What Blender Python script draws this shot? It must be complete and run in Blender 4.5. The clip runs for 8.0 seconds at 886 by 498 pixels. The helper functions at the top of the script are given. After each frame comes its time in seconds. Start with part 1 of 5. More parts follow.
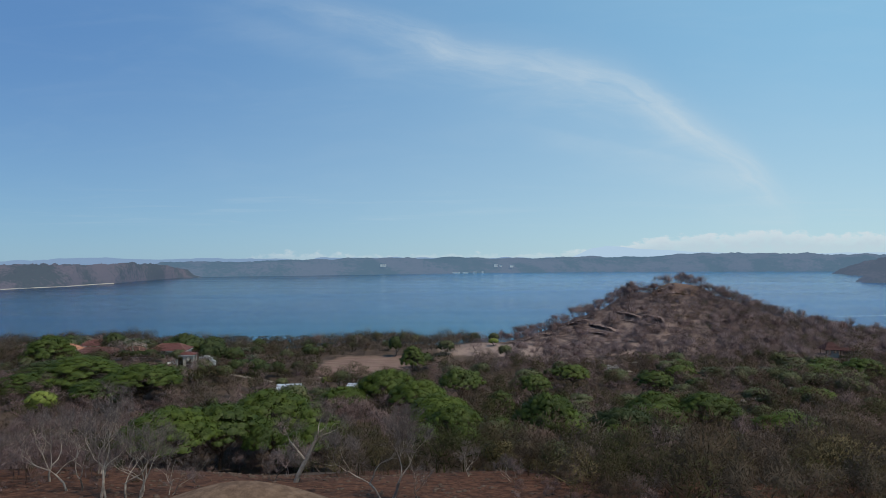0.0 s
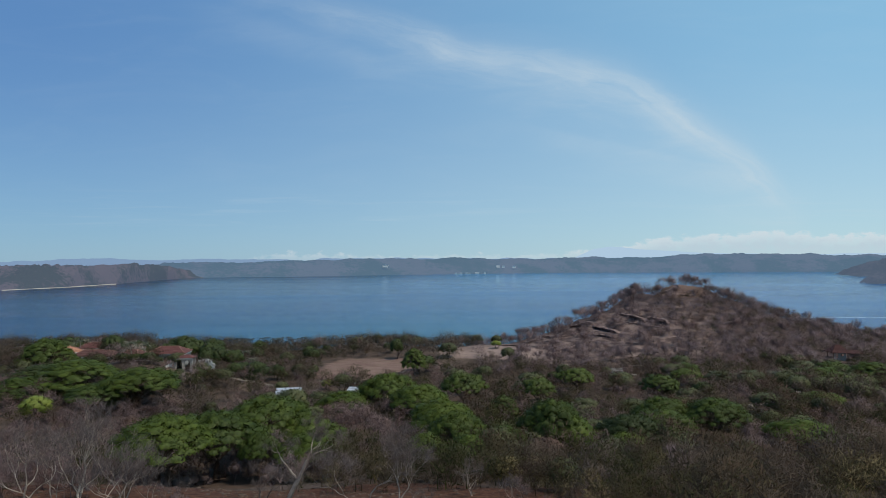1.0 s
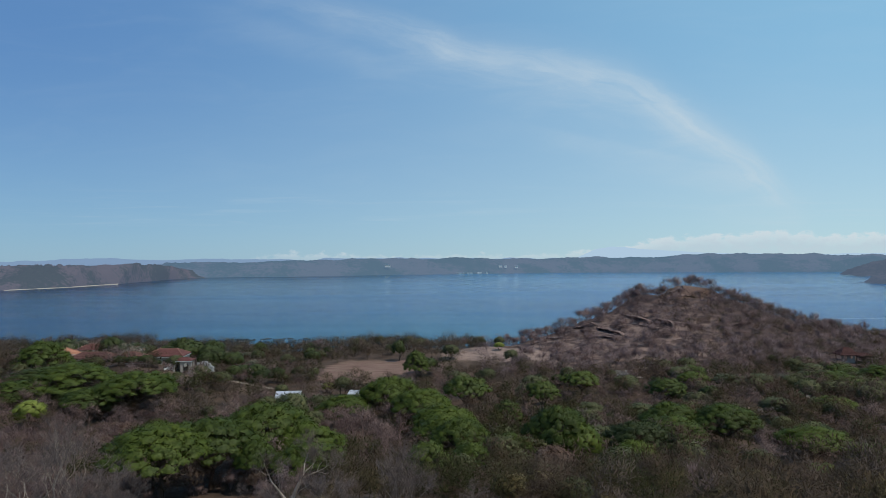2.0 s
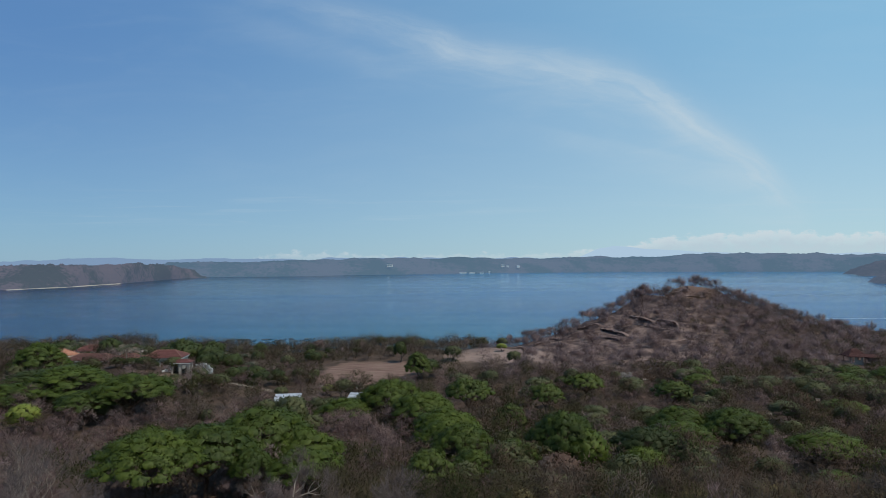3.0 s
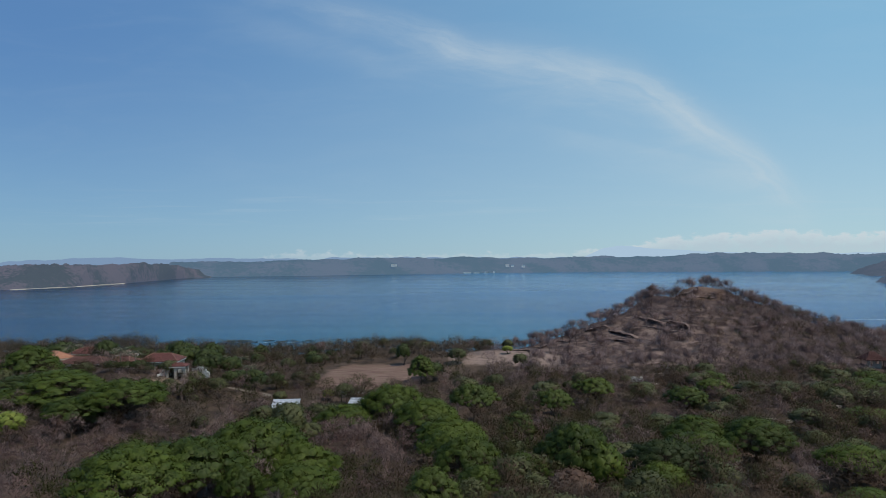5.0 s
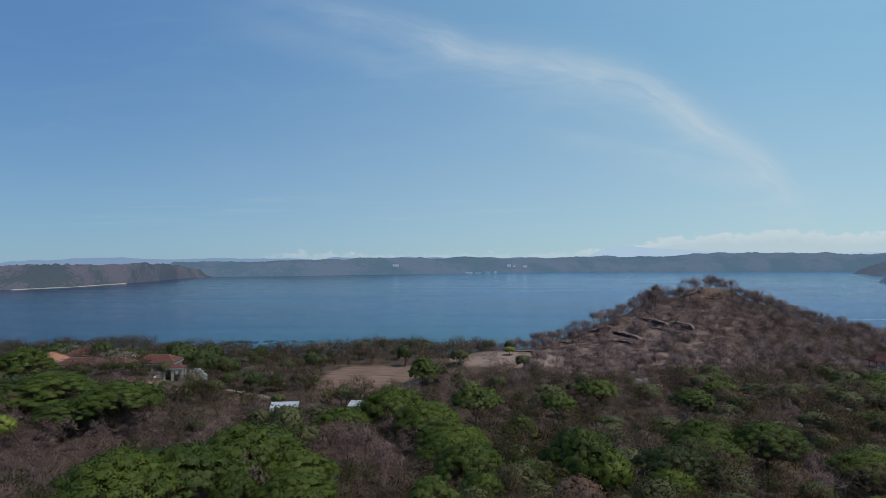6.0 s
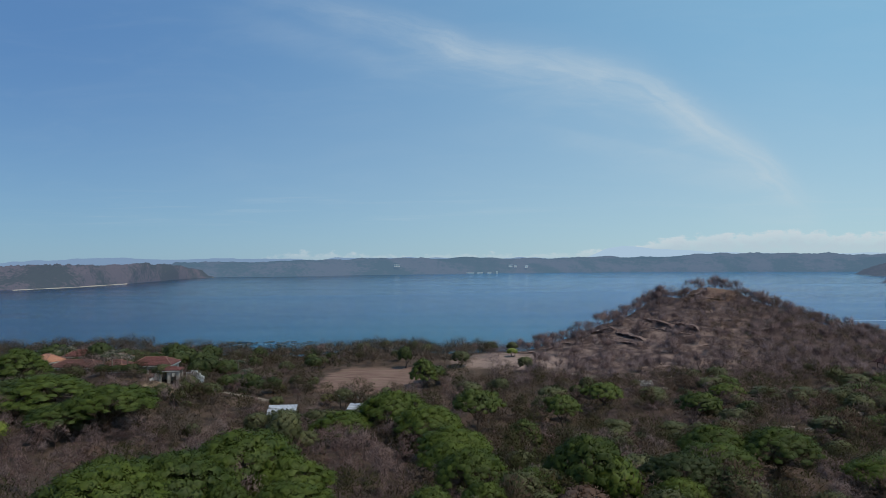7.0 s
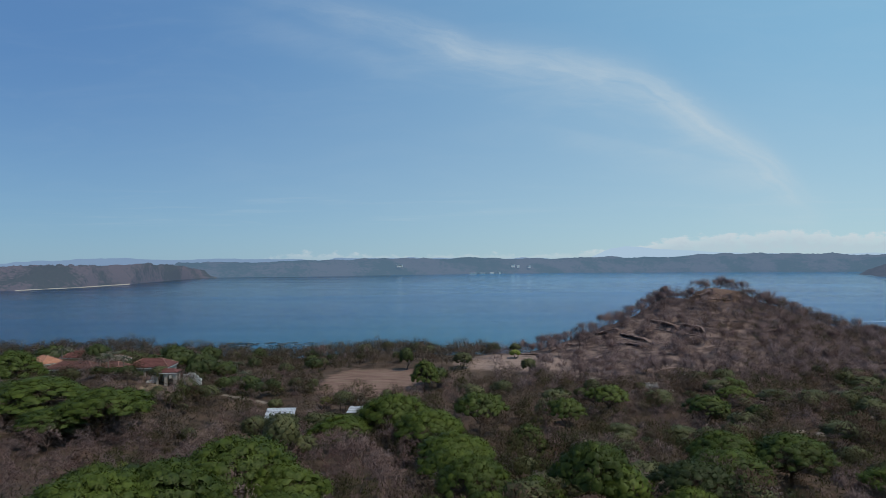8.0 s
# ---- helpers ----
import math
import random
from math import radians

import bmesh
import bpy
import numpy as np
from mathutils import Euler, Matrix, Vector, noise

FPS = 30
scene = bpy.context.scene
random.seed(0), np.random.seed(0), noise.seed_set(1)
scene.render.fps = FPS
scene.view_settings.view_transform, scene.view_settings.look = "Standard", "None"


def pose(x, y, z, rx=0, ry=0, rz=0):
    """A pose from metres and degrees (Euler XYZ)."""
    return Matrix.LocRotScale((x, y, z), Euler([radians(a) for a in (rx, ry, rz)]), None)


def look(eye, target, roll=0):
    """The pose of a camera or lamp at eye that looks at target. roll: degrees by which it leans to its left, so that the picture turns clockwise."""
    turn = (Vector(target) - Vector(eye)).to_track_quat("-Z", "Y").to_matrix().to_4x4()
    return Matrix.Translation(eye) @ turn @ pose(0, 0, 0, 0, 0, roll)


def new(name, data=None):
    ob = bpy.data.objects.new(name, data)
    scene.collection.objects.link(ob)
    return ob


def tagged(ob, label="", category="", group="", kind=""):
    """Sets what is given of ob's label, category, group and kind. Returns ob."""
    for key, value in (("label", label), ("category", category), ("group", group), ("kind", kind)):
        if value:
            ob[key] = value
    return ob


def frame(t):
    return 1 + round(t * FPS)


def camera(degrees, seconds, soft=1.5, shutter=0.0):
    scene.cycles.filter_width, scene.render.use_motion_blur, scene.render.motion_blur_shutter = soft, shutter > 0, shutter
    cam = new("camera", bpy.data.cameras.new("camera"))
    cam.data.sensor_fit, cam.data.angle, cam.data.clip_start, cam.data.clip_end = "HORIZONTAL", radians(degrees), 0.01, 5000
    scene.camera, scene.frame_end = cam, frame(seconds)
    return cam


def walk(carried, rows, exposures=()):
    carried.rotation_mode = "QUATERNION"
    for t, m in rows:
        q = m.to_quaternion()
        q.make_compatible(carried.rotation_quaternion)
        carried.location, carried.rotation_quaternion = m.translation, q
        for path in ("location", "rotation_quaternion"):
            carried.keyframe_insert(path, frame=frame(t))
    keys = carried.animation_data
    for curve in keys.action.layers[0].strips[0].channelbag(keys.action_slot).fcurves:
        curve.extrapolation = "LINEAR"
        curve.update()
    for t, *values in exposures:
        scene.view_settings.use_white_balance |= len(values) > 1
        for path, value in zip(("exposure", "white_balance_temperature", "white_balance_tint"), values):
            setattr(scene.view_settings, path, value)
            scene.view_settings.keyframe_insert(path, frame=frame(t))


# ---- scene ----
cam = camera(70.0, 8.0, soft=0.75)
PATH = [
    (0, (0.185, 1.276, 50.384), (0.184, 3.275, 50.433), -0.1),
    (0.5, (0.234, 2.696, 50.579), (0.229, 4.696, 50.629), -0.1),
    (1, (0.252, 4.2, 50.824), (0.244, 6.2, 50.875), -0.1),
    (1.5, (0.182, 5.929, 51.067), (0.17, 7.928, 51.118), -0.1),
    (3, (0.204, 10.827, 51.562), (0.182, 12.827, 51.611), -0.1),
    (3.5, (0.26, 12.567, 51.639), (0.233, 14.566, 51.688), -0.1),
    (4, (0.207, 14.335, 51.717), (0.178, 16.334, 51.766), -0.1),
    (4.5, (0.213, 16.089, 51.814), (0.18, 18.088, 51.862), -0.1),
    (6, (0.209, 21.251, 51.841), (0.168, 23.25, 51.889), -0.1),
    (6.5, (0.234, 23.054, 51.837), (0.189, 25.053, 51.886), -0.1),
    (7, (0.25, 24.806, 51.863), (0.204, 26.805, 51.912), -0.1),
    (7.5, (0.3, 26.587, 51.914), (0.251, 28.586, 51.963), -0.1),
    (8, (0.411, 28.382, 51.853), (0.357, 30.38, 51.903), -0.1),
]
walk(cam, [(t, look(eye, aim, lean)) for t, eye, aim, lean in PATH], [(0, 0.04), (1.5, 0.04), (3.5, -0.03), (6.5, -0.08), (8, -0.08)])

# ---------------------------------------------------------------- world and sun
SUN_AZ, SUN_EL = radians(122), radians(61)      # azimuth from +y towards +x
SEA = 0.0


class Nodes:
    """A short way to write node trees."""

    def __init__(self, tree):
        self.tree = tree
        tree.nodes.clear()

    def add(self, kind, ins=None):
        n = self.tree.nodes.new(kind)
        for k, v in (ins or {}).items():
            self.put(n.inputs[k], v)
        return n

    def put(self, sock, v):
        if isinstance(v, bpy.types.Node):
            v = v.outputs[0]
        if isinstance(v, bpy.types.NodeSocket):
            self.tree.links.new(v, sock)
        elif isinstance(v, (tuple, list)) and len(v) == 3 and sock.type == "RGBA":
            sock.default_value = (*v, 1)
        else:
            sock.default_value = v

    def m(self, op, a, b=0.0, c=0.0, clamp=False):
        n = self.add("ShaderNodeMath")
        n.operation, n.use_clamp = op, clamp
        for i, v in enumerate((a, b, c)):
            self.put(n.inputs[i], v)
        return n.outputs[0]

    def mix(self, f, a, b, how="MIX"):
        n = self.add("ShaderNodeMix")
        n.data_type, n.blend_type = "RGBA", how
        self.put(n.inputs[0], f), self.put(n.inputs[6], a), self.put(n.inputs[7], b)
        return n.outputs[2]

    def span(self, v, a, b, c=0.0, d=1.0):
        n = self.add("ShaderNodeMapRange")
        n.interpolation_type = "SMOOTHSTEP"
        for i, x in enumerate((v, a, b, c, d)):
            self.put(n.inputs[i], x)
        return n.outputs[0]

    def noise(self, vec, scale, detail=4.0, rough=0.55, warp=0.0):
        n = self.add("ShaderNodeTexNoise", {"Scale": scale, "Detail": detail, "Roughness": rough, "Distortion": warp})
        if vec is not None:
            self.put(n.inputs["Vector"], vec)
        return n.outputs[0]

    def ramp(self, v, stops, how="LINEAR"):
        n = self.add("ShaderNodeValToRGB")
        n.color_ramp.interpolation = how
        e = n.color_ramp.elements
        while len(e) < len(stops):
            e.new(0.5)
        for el, (p, c) in zip(e, stops):
            el.position = p
            el.color = (*c, 1) if isinstance(c, tuple) else (c, c, c, 1)
        self.put(n.inputs[0], v)
        return n.outputs[0]

    def xyz(self, vec):
        n = self.add("ShaderNodeSeparateXYZ", {0: vec})
        return n.outputs[0], n.outputs[1], n.outputs[2]

    def vec(self, x, y, z=0.0):
        n = self.add("ShaderNodeCombineXYZ")
        for i, v in enumerate((x, y, z)):
            self.put(n.inputs[i], v)
        return n.outputs[0]


def build_sky():
    w = bpy.data.worlds.new("sky")
    w.use_nodes = True
    scene.world = w
    n = Nodes(w.node_tree)
    sky = n.add("ShaderNodeTexSky")
    sky.sky_type, sky.sun_disc, sky.sun_elevation, sky.sun_rotation = "NISHITA", False, SUN_EL, SUN_AZ
    sky.altitude, sky.air_density, sky.dust_density, sky.ozone_density = 0, 1.0, 0.15, 3.0
    x, y, z = n.xyz(n.add("ShaderNodeTexCoord").outputs["Generated"])
    ahead = n.m("MAXIMUM", y, 0.05)
    u, v = n.m("DIVIDE", x, ahead), n.m("DIVIDE", z, ahead)
    wisp = n.noise(n.vec(n.m("MULTIPLY", u, 3.0), n.m("MULTIPLY", v, 14.0)), 1.6, 6.0, 0.62, 0.6)
    fine = n.noise(n.vec(n.m("ADD", n.m("MULTIPLY", u, 9.0), n.m("MULTIPLY", v, 9.0)),
                         n.m("SUBTRACT", n.m("MULTIPLY", v, 34.0), n.m("MULTIPLY", u, 10.0))), 1.0, 5.0, 0.6, 0.4)
    # the long bent streak of cirrus: its height over the horizon as a function of the bearing
    s = n.m("DIVIDE", n.m("ADD", u, 0.40), 1.0)
    mid = n.ramp(s, [(0.0, 0.47), (0.22, 0.405), (0.45, 0.335), (0.62, 0.305), (0.69, 0.285), (0.78, 0.225), (0.88, 0.155), (0.95, 0.09)], "LINEAR")
    d = n.m("SUBTRACT", n.m("ADD", v, n.m("MULTIPLY", n.m("SUBTRACT", wisp, 0.5), 0.045)), mid)
    fibre = n.noise(n.vec(n.m("MULTIPLY", s, 7.0), n.m("MULTIPLY", d, 48.0)), 1.0, 6.0, 0.65, 0.5)
    along = n.noise(n.vec(n.m("MULTIPLY", s, 5.5), 7.7), 1.0, 3.0, 0.55)
    ends = n.m("MULTIPLY", n.span(s, 0.0, 0.4), n.span(s, 0.86, 1.0, 1.0, 0.0))
    core = n.m("MULTIPLY", n.span(d, 0.0, 0.04, 1.0, 0.0), n.m("POWER", n.span(d, -0.075, 0.004, 0.0, 1.0), 1.6))
    halo = n.m("MULTIPLY", n.m("MULTIPLY", n.span(d, 0.0, 0.075, 1.0, 0.0), n.m("POWER", n.span(d, -0.2, 0.0), 1.4)), n.span(s, 0.3, 0.75, 0.4, 1.0))
    streak = n.m("MULTIPLY", n.m("MULTIPLY", core, n.span(fibre, 0.2, 0.8, 0.25, 1.15)), n.span(along, 0.3, 0.7, 0.6, 1.1))
    streak = n.m("MULTIPLY", n.m("ADD", streak, n.m("MULTIPLY", n.m("MULTIPLY", halo, n.span(wisp, 0.25, 0.75, 0.5, 1.1)), 0.42)), ends)
    d2 = n.m("SUBTRACT", v, n.m("ADD", 0.235, n.m("MULTIPLY", n.m("SUBTRACT", u, 0.05), -0.22)))
    low = n.m("MULTIPLY", n.m("MULTIPLY", n.span(d2, 0.0, 0.012, 1.0, 0.0), n.span(d2, -0.05, 0.0)), n.m("MULTIPLY", n.span(u, 0.05, 0.25), n.span(u, 0.4, 0.5, 1.0, 0.0)))
    d3 = n.m("SUBTRACT", v, n.m("ADD", 0.365, n.m("MULTIPLY", n.m("ADD", u, 0.25), -0.3)))
    high = n.m("MULTIPLY", n.m("MULTIPLY", n.span(d3, 0.0, 0.03, 1.0, 0.0), n.span(d3, -0.05, 0.0)), n.m("MULTIPLY", n.span(u, -0.45, -0.25), n.span(u, -0.15, 0.0, 1.0, 0.0)))
    veil = n.m("MULTIPLY", n.m("MULTIPLY", n.span(wisp, 0.42, 0.75), n.span(v, 0.0, 0.1)), 0.04)
    cirrus = n.m("ADD", n.m("MULTIPLY", streak, 0.52), n.m("ADD", n.m("MULTIPLY", n.m("MULTIPLY", low, fine), 0.22), n.m("MULTIPLY", n.m("MULTIPLY", high, fine), 0.2)))
    thin = n.noise(n.vec(n.m("MULTIPLY", u, 5.0), n.m("MULTIPLY", v, 95.0)), 1.0, 4.0, 0.55, 0.4)
    wisps = n.m("MULTIPLY", n.m("MULTIPLY", n.span(thin, 0.5, 0.75), n.m("MULTIPLY", n.span(v, 0.05, 0.075), n.span(v, 0.1, 0.13, 1.0, 0.0))), 0.14)
    cirrus = n.m("ADD", cirrus, n.m("ADD", veil, wisps), clamp=True)
    # a low bank of cumulus along the horizon
    puff = n.noise(n.vec(n.m("MULTIPLY", u, 42.0), n.m("MULTIPLY", v, 70.0)), 1.0, 7.0, 0.62)
    size = n.noise(n.vec(n.m("MULTIPLY", u, 7.0), 3.3), 1.0, 2.0, 0.5)
    top = n.m("ADD", n.m("ADD", 0.004, n.m("MULTIPLY", size, 0.026)), n.span(u, 0.20, 0.36, 0.0, 0.032))
    top = n.m("MULTIPLY", top, n.span(u, -0.36, -0.26))
    edge = n.m("ADD", top, n.m("MULTIPLY", n.m("SUBTRACT", puff, 0.5), 0.036))
    bank = n.m("MULTIPLY", n.span(n.m("SUBTRACT", edge, v), -0.001, 0.006), n.span(v, 0.004, 0.03, 0.25, 1.0))
    bank = n.m("MULTIPLY", bank, n.span(puff, 0.25, 0.65, 0.35, 0.85))
    side = n.span(u, -0.75, 0.75)
    low_sky = n.mix(side, (2.5, 4.45, 6.8), (5.8, 8.0, 9.1))
    high_sky = n.mix(side, (1.35, 3.05, 6.3), (3.5, 6.75, 9.3))
    air = n.mix(n.span(v, -0.02, 0.40), low_sky, high_sky)
    blue = n.mix(0.72, n.mix(1.0, sky, (0.72, 0.98, 1.1), "MULTIPLY"), air)
    col = n.mix(n.m("MULTIPLY", cirrus, 0.85), blue, (6.7, 7.8, 8.5))
    col = n.mix(n.m("MULTIPLY", bank, 0.75), col, n.mix(n.span(n.m("SUBTRACT", edge, v), 0.0, 0.022), (8.3, 8.6, 8.9), (6.0, 6.9, 7.8)))
    bg = n.add("ShaderNodeBackground", {"Color": col, "Strength": 0.085})
    out = n.add("ShaderNodeOutputWorld", {"Surface": bg})


build_sky()
sun = new("sun", bpy.data.lights.new("sun", "SUN"))
sun.data.energy, sun.data.angle, sun.data.color = 2.7, radians(0.53), (1.0, 0.92, 0.82)
aim = Vector((math.sin(SUN_AZ) * math.cos(SUN_EL), math.cos(SUN_AZ) * math.cos(SUN_EL), math.sin(SUN_EL)))
sun.matrix_world = look(aim * 400, (0, 0, 0))


# ---------------------------------------------------------------- lie of the land
def bump(x, y, cx, cy, sl, sr, sy):
    s = np.where(x < cx, sl, sr)
    return np.exp(-((x - cx) / s) ** 2 - ((y - cy) / sy) ** 2)


def wavy(x, y):
    return (np.sin(x * 0.071 + 1.3) * np.cos(y * 0.063 + 0.4) + 0.6 * np.sin(x * 0.163 + y * 0.117) + 0.4 * np.sin(y * 0.231 - x * 0.19 + 2.0))


def height(x, y):
    """The ground's height over the sea."""
    x, y = np.asarray(x, float), np.asarray(y, float)
    shore = 18 * np.sin(x * 0.013 + 0.8) + 9 * np.sin(x * 0.041)
    h = 0
    for o in (-12, -6, 0, 6, 12):
        h = h + 0.2 * np.interp(y + o * (0.4 + 0.6 * np.clip((y - 60) / 60, 0, 1)), (-400, -60, 0, 38, 54, 70, 105, 150, 190, 240, 300), (40, 40, 38.5, 36.2, 33.4, 27.6, 16.0, 11.0, 7.0, 8.0, 9.5))
    h = h + np.interp(y + shore, (300, 345, 372, 392, 480, 900), (0, -1.5, -5.5, -11.5, -22, -30))
    h = h + 10.5 * bump(x, y, -112, 208, 75, 46, 56)
    h = h + 4.5 * bump(x, y, 105, 196, 40, 70, 45)
    h = h + 28.5 * bump(x, y, 124, 352, 58, 72, 58) 
    h = h + 4.3 * bump(x, y, 68, 339, 30, 32, 20) + 3.4 * bump(x, y, 105, 356, 12, 8, 14) + 3.0 * bump(x, y, 22, 302, 38, 40, 26)
    h = h - 3.0 * np.clip((y - 245) / 50, 0, 1) * np.clip((-45 - x) / 40, 0, 1)
    h = h + 2.45 * bump(x, y, -10.4, 35.8, 5.8, 6.2, 3.4)
    h = h + 1.9 * bump(x, y, -92, 217, 16, 14, 12)
    calm = 1 - 0.85 * np.clip(bump(x, y, -32, 258, 26, 26, 34) * 1.6, 0, 1)
    h = h + 0.55 * wavy(x, y) * calm * np.clip((y - 20) / 60, 0.15, 1)
    # old terraces cut into the hill
    hill = np.clip(bump(x, y, 95, 320, 60, 60, 45) * 1.8 - 0.4, 0, 1)
    step = 3.4
    q = (h + 1.2 * np.sin(x * 0.06)) / step
    f = q - np.floor(q)
    h = h + hill * 0.55 * step * (np.clip((f - 0.7) / 0.25, 0, 1) - f)
    # the bare knob on the hilltop, steep towards the sea side
    r = np.hypot((x - 127) / np.where(x < 127, 9.0, 20.0), (y - 351) / 9.5)
    h = h + 4.2 * np.clip((1.25 - r) / 0.5, 0, 1)
    return h


def ground_z(x, y):
    return float(height(x, y))


# ---------------------------------------------------------------- mesh helpers
def rounded(me, normals):
    """Shades small twigs and leaves by the round form of the crown that they stand on."""
    n = np.asarray(normals, np.float32).reshape(-1, 3)
    n /= np.linalg.norm(n, axis=1, keepdims=True) + 1e-9
    me.normals_split_custom_set_from_vertices(n.tolist())
    return me


def aligned(v, f, n):
    """Triangles turned so that their faces look the way of their normals."""
    a, b, c = v[f[:, 0]], v[f[:, 1]], v[f[:, 2]]
    back = (np.cross(b - a, c - a) * n[f[:, 0]]).sum(1) < 0
    f = f.copy()
    f[back] = f[back][:, ::-1]
    return f


def mesh(name, verts, faces, material, smooth=False):
    """A mesh from arrays: verts (n, 3), faces (m, 3) or (m, 4), or lists of any faces."""
    me = bpy.data.meshes.new(name)
    if isinstance(faces, np.ndarray):
        verts = np.asarray(verts, np.float32)
        k = faces.shape[1]
        me.vertices.add(len(verts)), me.vertices.foreach_set("co", verts.ravel())
        me.loops.add(faces.size), me.loops.foreach_set("vertex_index", faces.astype(np.int32).ravel())
        me.polygons.add(len(faces)), me.polygons.foreach_set("loop_start", np.arange(0, faces.size, k, dtype=np.int32))
        me.update(calc_edges=True)
    else:
        me.from_pydata([tuple(v) for v in verts], [], faces)
    if smooth:
        me.polygons.foreach_set("use_smooth", [True] * len(me.polygons))
    me.materials.append(material)
    return me


def part(name, data, parent, label=""):
    """Links a mesh as one object under a thing or a part."""
    ob = new(name, data)
    ob.parent = parent
    return tagged(ob, label)


def box_bm(bm, x0, x1, y0, y1, z0, z1, bevel=0.0):
    r = bmesh.ops.create_cube(bm, size=1.0, matrix=Matrix.LocRotScale(((x0 + x1) / 2, (y0 + y1) / 2, (z0 + z1) / 2), None, (x1 - x0, y1 - y0, z1 - z0)))
    if bevel:
        es = list({e for v in r["verts"] for e in v.link_edges})
        bmesh.ops.bevel(bm, geom=es, offset=bevel, segments=1, affect="EDGES")


def from_bm(name, bm, material, smooth=False):
    me = bpy.data.meshes.new(name)
    bmesh.ops.recalc_face_normals(bm, faces=bm.faces)
    bm.to_mesh(me)
    bm.free()
    me.materials.append(material)
    if smooth:
        me.polygons.foreach_set("use_smooth", [True] * len(me.polygons))
    return me


def box_mesh(name, x0, x1, y0, y1, z0, z1, material, bevel=0.02):
    bm = bmesh.new()
    box_bm(bm, x0, x1, y0, y1, z0, z1, bevel)
    return from_bm(name, bm, material)


# ---------------------------------------------------------------- materials
def material(name):
    mt = bpy.data.materials.new(name)
    mt.use_nodes = True
    return mt, Nodes(mt.node_tree)


def surface(n, color, rough=0.9, bump=None, strength=0.3, dist=0.1, **more):
    ins = {"Base Color": color, "Roughness": rough, "Specular IOR Level": more.pop("spec", 0.3)}
    if bump is not None:
        ins["Normal"] = n.add("ShaderNodeBump", {"Height": bump, "Strength": strength, "Distance": dist})
    ins.update(more)
    b = n.add("ShaderNodeBsdfPrincipled", ins)
    n.add("ShaderNodeOutputMaterial", {"Surface": b})
    return b


def plain(name, a, b, scale=1.0, rough=0.85, grain=0.3, dist=0.02, metal=0.0):
    """Two tones mixed at two scales, with a fine relief."""
    mt, n = material(name)
    p = n.add("ShaderNodeTexCoord").outputs["Object"]
    big, small = n.noise(p, scale, 5), n.noise(p, scale * 9, 4)
    f = n.m("ADD", n.m("MULTIPLY", n.span(big, 0.3, 0.7), 0.7), n.m("MULTIPLY", small, 0.3))
    surface(n, n.mix(f, a, b), rough, small, grain, dist, Metallic=metal)
    return mt


def leaf_material(name, dark, light, glow=0.22):
    """Leaves: tint by tree and by clump, some light through them."""
    mt, n = material(name)
    pos = n.add("ShaderNodeNewGeometry").outputs["Position"]
    rnd = n.add("ShaderNodeObjectInfo").outputs["Random"]
    f = n.m("ADD", n.m("MULTIPLY", n.span(n.noise(pos, 0.55, 3), 0.3, 0.7), 0.42), n.m("MULTIPLY", rnd, 0.42))
    f = n.m("ADD", f, n.m("MULTIPLY", n.add("ShaderNodeNewGeometry").outputs["Random Per Island"], 0.22))
    col = n.mix(n.m("ADD", f, 0.04, clamp=True), dark, light)
    b = n.add("ShaderNodeBsdfPrincipled", {"Base Color": col, "Roughness": 0.6, "Specular IOR Level": 0.25})
    t = n.add("ShaderNodeBsdfTranslucent", {"Color": col})
    mixed = n.add("ShaderNodeMixShader", {0: glow, 1: b, 2: t})
    n.add("ShaderNodeOutputMaterial", {"Surface": mixed})
    return mt


def haze(n, pos, col):
    """Fine twigs seen from afar: soft grain, and some light that passes between them."""
    g = n.m("ADD", n.m("MULTIPLY", n.noise(pos, 0.9, 4, 0.6), 0.6), n.m("MULTIPLY", n.noise(pos, 3.0, 3, 0.6), 0.4))
    tone = n.span(g, 0.34, 0.64, 0.8, 1.16)
    col = n.mix(1.0, col, n.vec(tone, tone, tone), "MULTIPLY")
    b = n.add("ShaderNodeBsdfDiffuse", {"Color": col})
    t = n.add("ShaderNodeBsdfTranslucent", {"Color": col})
    n.add("ShaderNodeOutputMaterial", {"Surface": n.add("ShaderNodeMixShader", {0: 0.35, 1: b, 2: t})})


def twig_material(name, a, b, c):
    """Bare twigs: the tint drifts from bush to bush."""
    mt, n = material(name)
    pos = n.add("ShaderNodeNewGeometry").outputs["Position"]
    f = n.span(n.noise(pos, 0.16, 3, 0.6), 0.32, 0.68)
    g = n.span(n.noise(pos, 0.045, 2), 0.4, 0.65)
    own = n.add("ShaderNodeAttribute")
    own.attribute_name = "tint"
    f = n.m("ADD", n.m("MULTIPLY", f, 0.25), n.m("MULTIPLY", own.outputs["Fac"], 0.75))
    col = n.mix(g, n.mix(f, a, b), n.mix(f, c, b))
    k = n.add("ShaderNodeNewGeometry").outputs["Random Per Island"]
    col = n.mix(n.m("MULTIPLY", k, 0.12), col, (0.25, 0.20, 0.185))
    haze(n, pos, col)
    return mt


